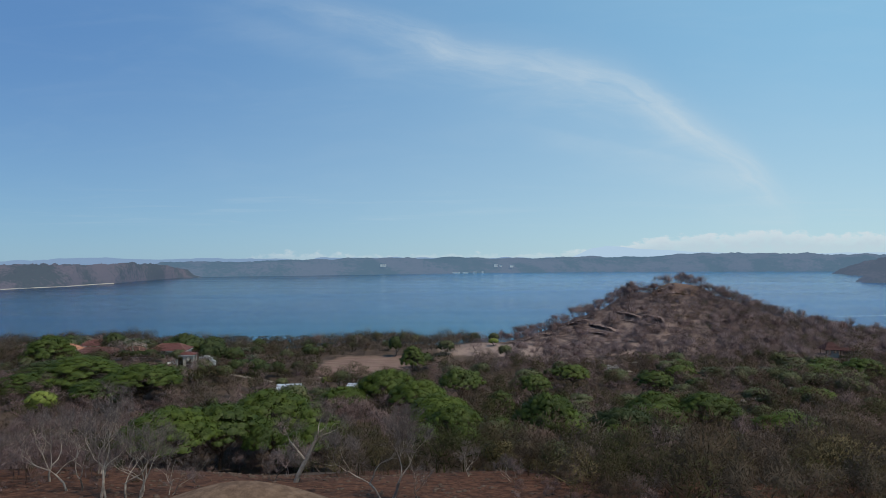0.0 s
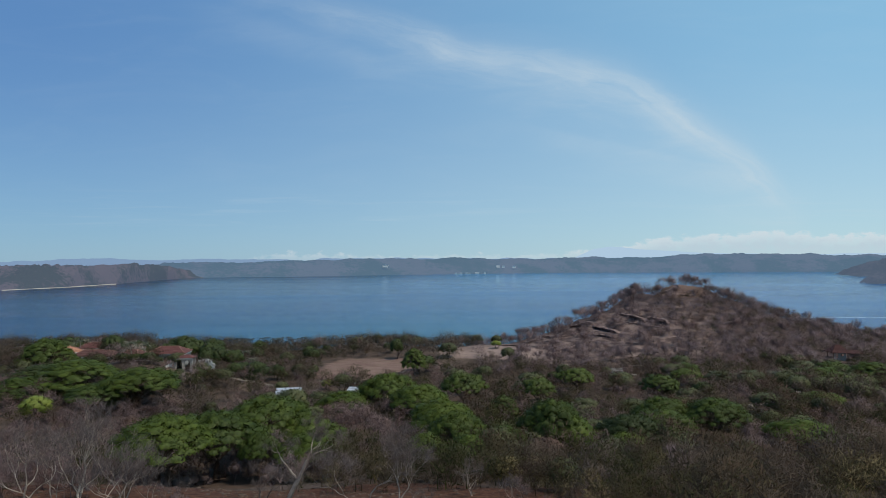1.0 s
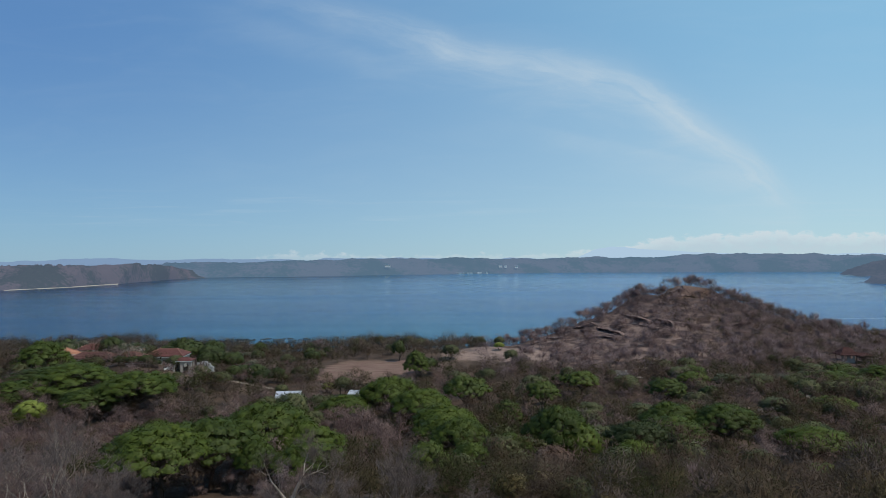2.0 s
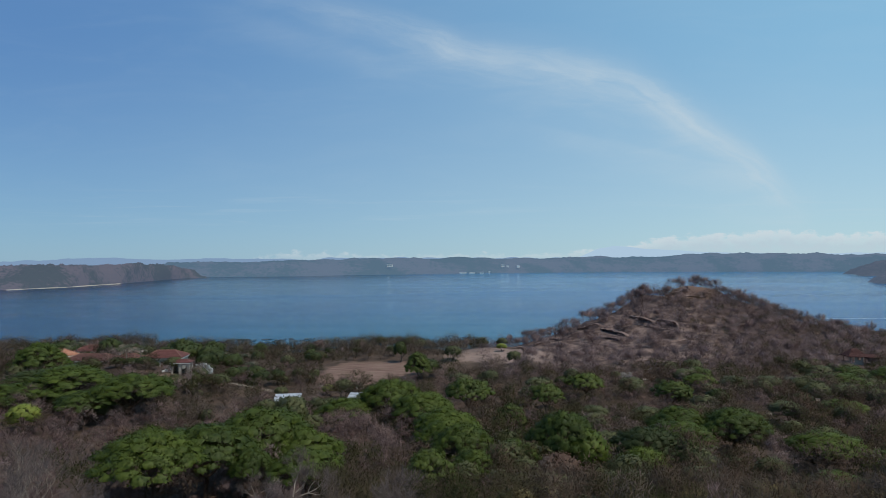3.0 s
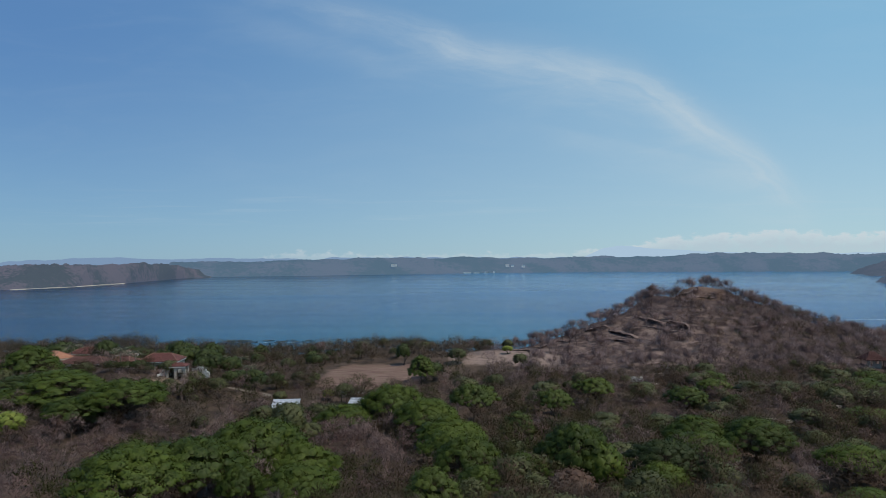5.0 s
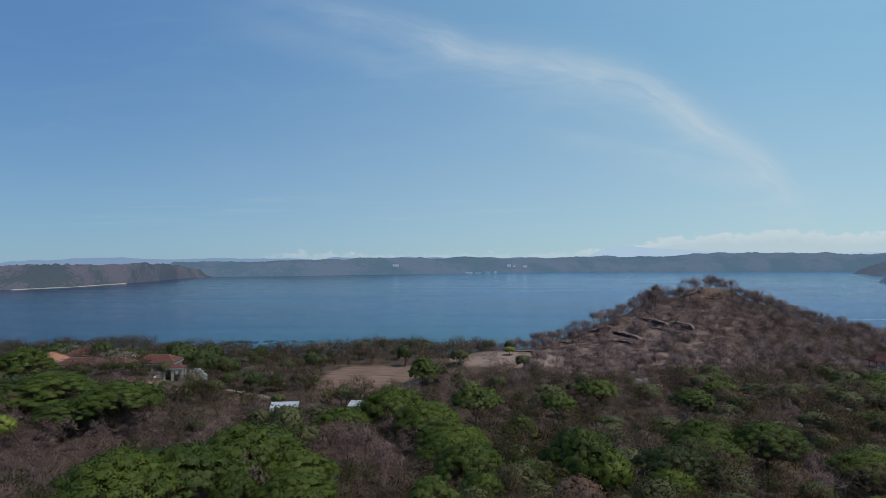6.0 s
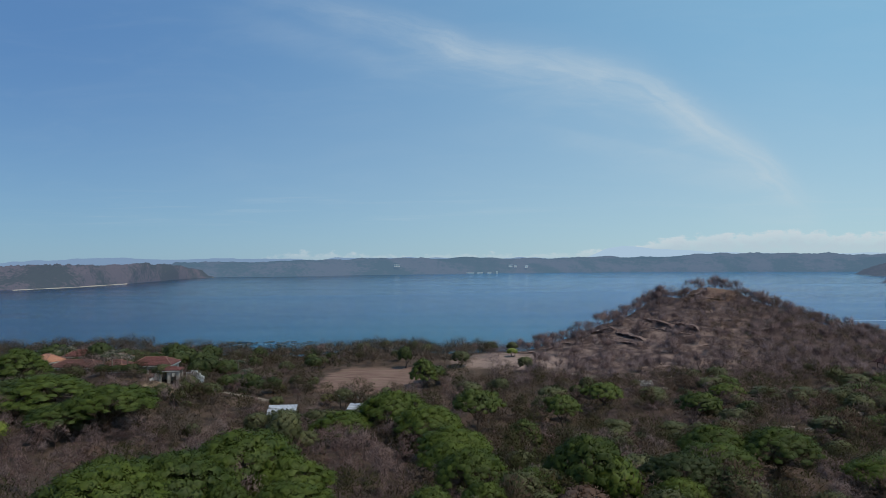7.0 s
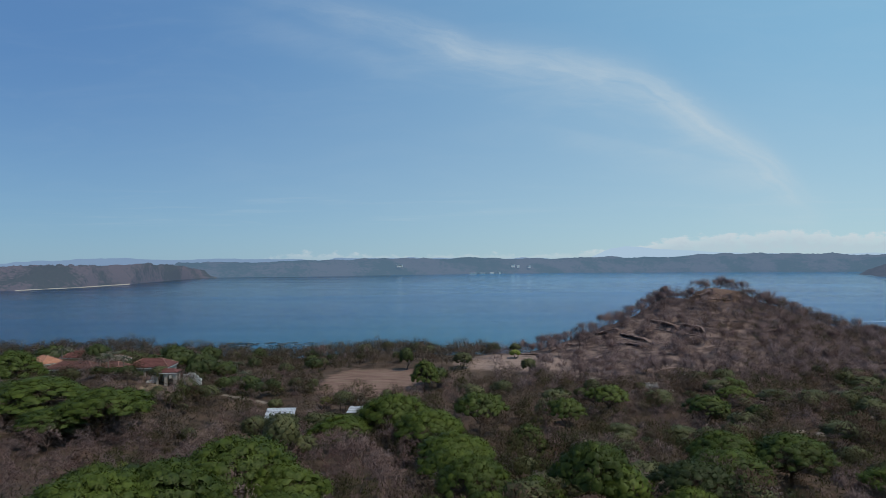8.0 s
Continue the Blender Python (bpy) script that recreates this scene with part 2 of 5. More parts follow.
def ground_material():
    mt, n = material("dry_earth")
    pos = n.add("ShaderNodeNewGeometry").outputs["Position"]
    x, y, z = n.xyz(pos)
    big, mid, small = n.noise(pos, 0.035, 4), n.noise(pos, 0.22, 5, 0.6), n.noise(pos, 1.7, 5, 0.65)
    soil = n.mix(n.span(big, 0.35, 0.65), (0.075, 0.050, 0.037), (0.112, 0.077, 0.057))
    soil = n.mix(n.span(mid, 0.42, 0.68), soil, (0.055, 0.040, 0.030))
    soil = n.mix(n.span(small, 0.55, 0.75, 0.0, 0.5), soil, (0.17, 0.122, 0.088))

    def blob(cx, cy, rx, ry, soft=0.35):
        e = n.m("ADD", n.m("POWER", n.m("ABSOLUTE", n.m("DIVIDE", n.m("SUBTRACT", x, cx), rx)), 4.0),
                n.m("POWER", n.m("ABSOLUTE", n.m("DIVIDE", n.m("SUBTRACT", y, cy), ry)), 4.0))
        e = n.m("ADD", e, n.m("MULTIPLY", n.m("SUBTRACT", mid, 0.5), 1.2))
        return n.span(e, 1.0 - soft, 1.0 + soft, 1.0, 0.0)
    red = n.mix(n.span(small, 0.35, 0.7), (0.050, 0.023, 0.014), (0.130, 0.060, 0.036))
    soil = n.mix(blob(4, 54, 60, 24, 0.6), soil, red)
    rows = n.noise(n.vec(n.m("MULTIPLY", x, 0.1), n.m("MULTIPLY", y, 1.1)), 0.9, 4, 0.6)
    tilled = n.mix(n.span(rows, 0.35, 0.7), (0.125, 0.073, 0.056), (0.26, 0.170, 0.132))
    tilled = n.mix(n.span(mid, 0.5, 0.68, 0.0, 0.8), tilled, (0.20, 0.145, 0.10))
    col = n.mix(blob(-31, 261, 19, 25), soil, tilled)
    yard = n.mix(mid, (0.20, 0.145, 0.095), (0.30, 0.22, 0.15))
    col = n.mix(blob(-85, 209.5, 6, 4), col, yard)
    col = n.mix(n.m("MULTIPLY", blob(-68, 219, 10, 1.8), 0.4), col, (0.42, 0.36, 0.30))
    col = n.mix(blob(-36, 233, 9, 2.0), col, (0.50, 0.43, 0.35))
    col = n.mix(n.m("MULTIPLY", blob(170, 322, 152, 66, 0.5), 0.75), col, n.mix(n.span(mid, 0.35, 0.65), (0.072, 0.049, 0.045), (0.125, 0.087, 0.080)))
    pale = n.mix(n.span(small, 0.35, 0.7), (0.22, 0.150, 0.120), (0.34, 0.250, 0.205))
    col = n.mix(n.m("MULTIPLY", blob(22, 292, 24, 15, 0.6), n.span(mid, 0.3, 0.52)), col, pale)
    col = n.mix(n.m("MULTIPLY", blob(72, 300, 58, 36, 0.6), n.span(mid, 0.43, 0.62, 0.0, 0.68)), col, pale)
    col = n.mix(n.m("MULTIPLY", blob(124, 345, 15, 12, 0.5), 0.85), col, n.mix(n.span(small, 0.35, 0.65), (0.11, 0.065, 0.048), (0.20, 0.13, 0.098)))
    mound = n.mix(n.span(small, 0.3, 0.7), (0.105, 0.064, 0.042), (0.185, 0.118, 0.078))
    col = n.mix(blob(-10, 35.5, 8, 4.5, 0.5), col, mound)
    sand = n.span(n.m("ADD", z, n.m("MULTIPLY", mid, 0.6)), 0.6, 1.6, 1.0, 0.0)
    col = n.mix(sand, col, (0.30, 0.26, 0.21))
    h = n.m("ADD", n.m("MULTIPLY", mid, 0.7), n.m("MULTIPLY", small, 0.5))
    surface(n, col, 0.95, h, 0.7, 0.5, spec=0.1)
    return mt


def water_material():
    mt, n = material("sea_water")
    pos = n.add("ShaderNodeNewGeometry").outputs["Position"]
    x, y, z = n.xyz(pos)
    chop = n.noise(n.vec(n.m("MULTIPLY", x, 0.16), n.m("MULTIPLY", y, 0.10)), 1.0, 9, 0.68)
    lanes = n.noise(n.vec(n.m("MULTIPLY", x, 0.0012), n.m("MULTIPLY", y, 0.007)), 1.0, 5, 0.55, 0.5)
    patches = n.noise(n.vec(n.m("MULTIPLY", x, 0.004), n.m("MULTIPLY", y, 0.0025)), 1.0, 4, 0.5, 0.3)
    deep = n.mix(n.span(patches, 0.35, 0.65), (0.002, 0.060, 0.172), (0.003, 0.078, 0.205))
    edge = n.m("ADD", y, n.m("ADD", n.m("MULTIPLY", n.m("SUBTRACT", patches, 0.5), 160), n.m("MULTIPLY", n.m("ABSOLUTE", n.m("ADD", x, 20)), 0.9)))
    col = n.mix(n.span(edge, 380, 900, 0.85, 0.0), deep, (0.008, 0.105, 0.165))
    # far water painted paler, in place of the sky it reflects
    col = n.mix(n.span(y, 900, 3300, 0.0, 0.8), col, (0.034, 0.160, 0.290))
    # uneven sky reflection painted in: colour darkened to the left, raised to the right
    sky_sheen = n.span(n.m("ADD", x, n.m("MULTIPLY", patches, 200)), -500, 420, 0.40, 1.2)
    col = n.mix(1.0, col, n.vec(sky_sheen, sky_sheen, sky_sheen), "MULTIPLY")
    rough = n.m("ADD", 0.08, n.m("MULTIPLY", n.span(lanes, 0.42, 0.62), 0.09))
    surface(n, col, rough, chop, n.span(y, 500, 2600, 0.7, 0.5), 0.8, spec=0.14, IOR=1.2)
    return mt


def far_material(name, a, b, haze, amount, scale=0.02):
    """Wooded land far off; the haze of the air is painted over it as emission."""
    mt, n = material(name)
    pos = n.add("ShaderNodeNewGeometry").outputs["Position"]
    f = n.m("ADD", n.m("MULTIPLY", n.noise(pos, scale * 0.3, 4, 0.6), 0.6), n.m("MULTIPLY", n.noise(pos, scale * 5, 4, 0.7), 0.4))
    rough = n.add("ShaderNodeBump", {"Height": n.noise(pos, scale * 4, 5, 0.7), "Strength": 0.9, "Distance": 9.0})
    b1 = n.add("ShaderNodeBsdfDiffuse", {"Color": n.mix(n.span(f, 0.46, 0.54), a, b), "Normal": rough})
    # painted haze: an even glow in the material, though the land is no lamp
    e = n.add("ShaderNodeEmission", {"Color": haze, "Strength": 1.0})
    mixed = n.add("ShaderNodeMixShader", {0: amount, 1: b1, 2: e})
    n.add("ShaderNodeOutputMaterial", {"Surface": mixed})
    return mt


EARTH, WATER = ground_material(), water_material()
LEAF_GREEN = leaf_material("green_leaves", (0.021, 0.038, 0.006), (0.102, 0.134, 0.018))
LEAF_MID = leaf_material("mid_green_leaves", (0.024, 0.039, 0.008), (0.106, 0.134, 0.022))
LEAF_DEEP = leaf_material("dark_green_leaves", (0.020, 0.031, 0.009), (0.075, 0.094, 0.024))
LEAF_OLIVE = leaf_material("olive_leaves", (0.045, 0.052, 0.020), (0.140, 0.142, 0.058))
LEAF_LIME = leaf_material("yellow_green_leaves", (0.13, 0.17, 0.025), (0.27, 0.30, 0.06))
LEAF_STRAW = leaf_material("straw_leaves", (0.085, 0.068, 0.026), (0.20, 0.155, 0.060), 0.15)
LEAF_PALM = leaf_material("palm_leaves", (0.016, 0.024, 0.008), (0.045, 0.058, 0.020), 0.1)
LEAF_RUST = leaf_material("dry_brown_leaves", (0.070, 0.040, 0.028), (0.155, 0.092, 0.062), 0.1)
TWIG_GREY = twig_material("grey_brown_twigs", (0.098, 0.060, 0.053), (0.28, 0.205, 0.188), (0.175, 0.100, 0.083))
TWIG_PALE = twig_material("pale_grey_twigs", (0.095, 0.068, 0.058), (0.20, 0.158, 0.138), (0.135, 0.096, 0.080))
TWIG_STRAW = twig_material("straw_twigs", (0.10, 0.078, 0.032), (0.20, 0.155, 0.075), (0.14, 0.11, 0.05))
TWIG_HILL = twig_material("brown_twigs", (0.112, 0.078, 0.077), (0.265, 0.203, 0.202), (0.165, 0.106, 0.101))
TWIG_OLIVE = twig_material("olive_brown_twigs", (0.058, 0.045, 0.030), (0.155, 0.118, 0.088), (0.086, 0.066, 0.038))


def thicket_material():
    """Half-dry shrubs: each bush has its own tone between dark olive, brown and grey-tan."""
    mt, n = material("half_dry_shrubs")
    own = n.add("ShaderNodeAttribute")
    own.attribute_name = "tint"
    pos = n.add("ShaderNodeNewGeometry").outputs["Position"]
    f = n.m("ADD", n.m("MULTIPLY", own.outputs["Fac"], 0.8), n.m("MULTIPLY", n.noise(pos, 0.5, 3), 0.2))
    col = n.ramp(f, [(0.0, (0.027, 0.036, 0.012)), (0.22, (0.050, 0.050, 0.019)), (0.42, (0.075, 0.056, 0.033)), (0.6, (0.095, 0.062, 0.045)), (0.8, (0.112, 0.082, 0.064)), (1.0, (0.165, 0.134, 0.118))])
    k = n.add("ShaderNodeNewGeometry").outputs["Random Per Island"]
    col = n.mix(n.m("MULTIPLY", k, 0.15), col, (0.19, 0.155, 0.11))
    haze(n, pos, col)
    return mt


THICKET = thicket_material()
BARK_DARK = plain("dark_bark", (0.085, 0.06, 0.048), (0.16, 0.12, 0.095), 0.8, 0.95, 0.6, 0.04)
BARK_HILL = plain("grey_brown_bark", (0.105, 0.080, 0.076), (0.19, 0.152, 0.145), 0.8, 0.95, 0.6, 0.04)
BARK_PALE = plain("pale_bark", (0.15, 0.11, 0.085), (0.46, 0.38, 0.30), 2.2, 0.9, 0.7, 0.03)

# ---------------------------------------------------------------- ground, sea and far coasts
def build_ground():
    xs = np.r_[np.linspace(-2600, -440, 24)[:-1], np.arange(-440, -34, 3.5), np.arange(-34, 16, 1.0), np.arange(16, 40, 3.0), np.arange(40, 150, 1.6), np.arange(150, 441, 3.5), np.linspace(444, 2600, 24)[1:]]
    ys = np.r_[np.linspace(-900, -40, 14)[:-1], np.arange(-40, 28, 4.0), np.arange(28, 66, 1.0), np.arange(66, 290, 2.8), np.arange(290, 365, 1.7), np.arange(365, 440, 2.8), np.linspace(442, 900, 12)[1:]]
    gx, gy = np.meshgrid(xs, ys)
    z = height(gx, gy)
    n, k = gx.shape
    idx = np.arange(n * k).reshape(n, k)
    faces = np.stack([idx[:-1, :-1], idx[:-1, 1:], idx[1:, 1:], idx[1:, :-1]], -1).reshape(-1, 4)
    tagged(new("ground", mesh("ground", np.stack([gx, gy, z], -1).reshape(-1, 3), faces, EARTH, True)),
           "dry reddish-brown earth sloping down towards the bay", "ground", kind="structure")


def build_sea():
    xs, ys = np.linspace(-6500, 6500, 14), np.linspace(-900, 6000, 12)
    gx, gy = np.meshgrid(xs, ys)
    n, k = gx.shape
    idx = np.arange(n * k).reshape(n, k)
    faces = np.stack([idx[:-1, :-1], idx[:-1, 1:], idx[1:, 1:], idx[1:, :-1]], -1).reshape(-1, 4)
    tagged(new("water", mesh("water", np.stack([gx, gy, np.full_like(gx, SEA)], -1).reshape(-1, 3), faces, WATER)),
           "calm blue bay water, turquoise near the shore", "sea", kind="structure")


def coast(name, label, mat, us, dist, tops, depth, rough, seed, kind="structure", folds=0.3):
    """A wooded coast: bearings us (x over y), distance of its waterline and height of its crest along them."""
    u = np.linspace(us[0], us[-1], 420)
    d, t = np.interp(u, us, dist), np.interp(u, us, tops)
    rows = 40
    verts = []
    jag = [noise.fractal(Vector((a * 26, seed, 0)), 0.9, 2.1, 3) for a in u]
    for r in range(rows):
        f = r / (rows - 1)
        for i in range(len(u)):
            y = d[i] + f * depth + 0.006 * d[i] * jag[i] * max(0, 1 - 9 * f)
            x = u[i] * (d[i] + f * depth * 0.5)
            prof = math.sin(min(1, f * 1.5) * math.pi / 2) ** 0.75 if f < 0.6667 else 1 - 0.25 * (f - 0.6667)
            w = noise.fractal(Vector((x * 0.0045, y * 0.0045, seed)), 0.9, 2.1, 4)
            w2 = noise.fractal(Vector((x * 0.05, y * 0.05, seed + 5)), 0.6, 2.1, 4)
            w2 += 0.6 * noise.noise(Vector((x * 0.16, y * 0.16, seed)))
            z = -2 + (t[i] + 2) * prof * (1 + folds * w * (1.2 - f)) + rough * w2 * min(1, f * 2.5)
            verts.append((x, y, z if f > 0 else -3))
    k = len(u)
    idx = np.arange(rows * k).reshape(rows, k)
    faces = np.stack([idx[:-1, :-1], idx[:-1, 1:], idx[1:, 1:], idx[1:, :-1]], -1).reshape(-1, 4)
    return tagged(new(name, mesh(name, np.array(verts), faces, mat, True)), label, "coast", kind=kind)


def range_backdrop(name, label, mat, us, y, tops, seed, jag=6.0):
    """A far mountain range as one plain silhouette with some depth."""
    u = np.linspace(us[0], us[-1], 260)
    t = np.interp(u, us, tops)
    verts = []
    for r, (dy, f) in enumerate(((0, -0.05), (40, 0.55), (90, 1.0), (160, 0.8))):
        for i in range(len(u)):
            w = noise.fractal(Vector((u[i] * 40, seed, r * 0.3)), 0.9, 2.1, 4)
            verts.append((u[i] * (y + dy), y + dy, (t[i] + jag * w) * f))
    k = len(u)
    idx = np.arange(4 * k).reshape(4, k)
    faces = np.stack([idx[:-1, :-1], idx[:-1, 1:], idx[1:, 1:], idx[1:, :-1]], -1).reshape(-1, 4)
    return tagged(new(name, mesh(name, np.array(verts), faces, mat, True)), label, "mountains", kind="structure")


build_ground()
build_sea()
# air haze painted into each of these as bluish emission, by the last share
FAR_NEAR = far_material("headland_woods_hazed", (0.16, 0.115, 0.110), (0.040, 0.052, 0.030), (0.122, 0.162, 0.250), 0.48, 0.022)
FAR_MID = far_material("far_shore_woods_hazed", (0.15, 0.130, 0.125), (0.045, 0.075, 0.048), (0.118, 0.198, 0.312), 0.67, 0.014)
FAR_ISLE = far_material("islet_woods_hazed", (0.10, 0.085, 0.075), (0.04, 0.045, 0.03), (0.115, 0.16, 0.245), 0.62)
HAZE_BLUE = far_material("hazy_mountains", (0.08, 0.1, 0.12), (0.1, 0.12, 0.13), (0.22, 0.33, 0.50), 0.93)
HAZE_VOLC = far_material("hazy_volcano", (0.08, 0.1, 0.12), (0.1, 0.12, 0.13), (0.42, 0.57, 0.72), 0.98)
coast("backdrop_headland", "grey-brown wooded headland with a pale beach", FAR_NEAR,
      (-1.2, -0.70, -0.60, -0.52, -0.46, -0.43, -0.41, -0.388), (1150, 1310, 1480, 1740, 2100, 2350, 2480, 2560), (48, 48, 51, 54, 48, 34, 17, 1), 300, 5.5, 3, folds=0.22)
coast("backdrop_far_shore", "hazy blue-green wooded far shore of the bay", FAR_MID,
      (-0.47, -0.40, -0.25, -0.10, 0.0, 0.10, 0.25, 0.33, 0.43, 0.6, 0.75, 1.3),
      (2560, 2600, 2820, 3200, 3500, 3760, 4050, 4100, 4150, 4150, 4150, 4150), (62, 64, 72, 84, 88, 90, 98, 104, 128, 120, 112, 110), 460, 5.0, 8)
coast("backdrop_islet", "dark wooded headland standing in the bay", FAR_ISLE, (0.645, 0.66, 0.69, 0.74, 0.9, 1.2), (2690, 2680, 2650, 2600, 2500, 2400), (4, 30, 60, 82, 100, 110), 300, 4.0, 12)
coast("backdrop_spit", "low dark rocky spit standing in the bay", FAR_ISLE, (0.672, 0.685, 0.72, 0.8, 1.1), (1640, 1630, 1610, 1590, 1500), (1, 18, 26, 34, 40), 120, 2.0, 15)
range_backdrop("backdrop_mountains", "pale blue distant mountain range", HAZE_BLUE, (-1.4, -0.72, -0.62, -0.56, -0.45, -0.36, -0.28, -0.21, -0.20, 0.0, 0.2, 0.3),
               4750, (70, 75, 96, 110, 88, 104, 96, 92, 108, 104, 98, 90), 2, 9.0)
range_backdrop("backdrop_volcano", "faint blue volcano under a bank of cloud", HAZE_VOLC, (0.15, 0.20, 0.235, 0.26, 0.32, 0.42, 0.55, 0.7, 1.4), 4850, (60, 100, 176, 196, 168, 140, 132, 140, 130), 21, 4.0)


# ---------------------------------------------------------------- trees
class Shape:
    """Collects triangles and quads as plain lists."""

    def __init__(self):
        self.v, self.f, self.n = [], [], []

    def crown(self, material):
        """A crown's mesh, shaded as the rounded masses that its leaves and twigs form."""
        v, n, f = np.array(self.v, np.float32), np.array(self.n, np.float32), np.array(self.f, np.int32)
        return rounded(mesh("crown", v, aligned(v, f, n), material, True), n)

    def tube(self, p, q, r0, r1, sides=5):
        ax = (q - p)
        if ax.length < 1e-5:
            return
        ax.normalize()
        a = ax.orthogonal().normalized()
        b = ax.cross(a)
        k = len(self.v)
        for c, r in ((p, r0), (q, r1)):
            for i in range(sides):
                t = 2 * math.pi * i / sides
                self.v.append(tuple(c + (a * math.cos(t) + b * math.sin(t)) * r))
        for i in range(sides):
            j = (i + 1) % sides
            self.f.append((k + i, k + j, k + sides + j, k + sides + i))

    def sliver(self, p, d, w, up):
        s = d.cross(up)
        if s.length < 1e-5:
            s = Vector((1, 0, 0))
        s.normalize()
        k = len(self.v)
        self.v += [tuple(p - s * w), tuple(p + s * w), tuple(p + d)]
        self.f.append((k, k + 1, k + 2))


def rand_dir(rng, zmin=-1.0, zmax=1.0):
    z, a = rng.uniform(zmin, zmax), rng.uniform(0, 2 * math.pi)
    r = math.sqrt(max(0, 1 - z * z))
    return Vector((r * math.cos(a), r * math.sin(a), z))


def limb(rng, sh, p, d, length, r, level, tips, crook=0.35, fork=(2, 3), lift=0.15, spread=0.75, sides=5):
    """A crooked limb that forks again and again; tips takes its ends."""
    segs = 3
    q = p
    for s in range(segs):
        d = (d + rand_dir(rng) * crook + Vector((0, 0, lift))).normalized()
        e = q + d * (length / segs)
        r1 = r * (1 - 0.13)
        sh.tube(q, e, r, r1, sides)
        q, r = e, r1
    if level <= 0:
        tips.append((q, d, r))
        return
    for i in range(rng.randint(*fork)):
        nd = (d + rand_dir(rng, -0.4, 0.9) * spread).normalized()
        limb(rng, sh, q, nd, length * rng.uniform(0.62, 0.85), r * rng.uniform(0.6, 0.75), level - 1, tips, crook, fork, lift, spread, max(3, sides - 1))


def toned(me, tone):
    """Gives a bare crown its own tone between dark and pale twigs."""
    me.attributes.new("tint", "FLOAT", "POINT").data.foreach_set("value", np.full(len(me.vertices), tone, np.float32))
    return me


def twigs(rng, sh, p, d, n, size, width, spread=0.9):
    for _ in range(n):
        t = (d + rand_dir(rng, -0.5, 1.0) * spread).normalized() * size * rng.uniform(0.5, 1.2)
        sh.sliver(p + rand_dir(rng) * size * 0.25, t, width, d * 0.6 + Vector((0, 0, 0.5)) + rand_dir(rng) * 0.7)


SMALL = bmesh.new()
bmesh.ops.create_icosphere(SMALL, subdivisions=1, radius=1.0)
SMALL_V, SMALL_F = [v.co.copy() for v in SMALL.verts], [tuple(v.index for v in f.verts) for f in SMALL.faces]
SMALL.free()


def pad(rng, sh, c, r, flat, out, leaves, leaf, core=0.72):
    """One pad of foliage: a small knobbly heart of packed leaves under a coat of loose sprays. out: the way from the tree's middle."""
    k, shift = len(sh.v), Vector((rng.uniform(0, 90), rng.uniform(0, 90), 0))
    for d in SMALL_V:
        f = core * (1 + 0.5 * noise.noise(d * 2.3 + shift))
        sh.v.append((c.x + d.x * r * f, c.y + d.y * r * f, c.z + d.z * r * flat * f))
        sh.n.append(tuple(d * 0.5 + out + rand_dir(rng) * 0.3))
    sh.f += [(a + k, b + k, e + k) for a, b, e in SMALL_F]
    for _ in range(leaves):
        o = rand_dir(rng, -0.45, 1.0)
        f = rng.uniform(0.72, 1.18) * (1 + 0.5 * noise.noise(o * 2.3 + shift))
        q = c + Vector((o.x * r * f, o.y * r * f, o.z * r * flat * f))
        face = (o * 0.5 + Vector((0, 0, 0.45)) + rand_dir(rng) * 0.7).normalized()
        t = face.orthogonal().normalized()
        t.rotate(Matrix.Rotation(rng.uniform(0, 6.283), 3, face))
        w, L = face.cross(t), leaf * rng.uniform(0.55, 1.35)
        i = len(sh.v)
        sh.v += [tuple(q - t * L * 0.6 - w * L * 0.35), tuple(q - t * L * 0.3 + w * L * 0.5), tuple(q + t * L * 0.8)]
        sh.f.append((i, i + 1, i + 2))
        sh.n += [tuple(o * 0.55 + out * 0.8 + rand_dir(rng) * 0.25)] * 3


class Tree:
    """A thing of two parts, built once, at unit scale in metres: its empty stays at the first place asked for."""

    def __init__(self, name, label, trunk, crown, group):
        self.name, self.label, self.trunk, self.crown, self.group, self.first = name, label, trunk, crown, group, None
        self.count = 0
        co = np.array([v.co for v in crown.vertices])
        self.top, self.reach = co[:, 2].max(), np.percentile(np.hypot(co[:, 0], co[:, 1]), 97)

    def sized(self, x, y, radius, tall, rng):
        """Placed with a crown of that radius and height over the ground."""
        k = radius / self.reach
        return self.at(x, y, k, rng, (tall + 0.25) / self.top / k)

    def at(self, x, y, scale, rng, tall=1.0, sink=0.25, label=""):
        e = new(self.name)
        tagged(e, label or self.label, "shrub" if self.name == "shrub" else "tree", self.group)
        e.location = (x, y, ground_z(x, y) - sink)
        e.rotation_euler = (0, 0, rng.uniform(0, 6.283))
        e.scale = (scale, scale, scale * tall)
        part("trunk", self.trunk, e)
        part("crown", self.crown, e)
        self.count += 1
        return e


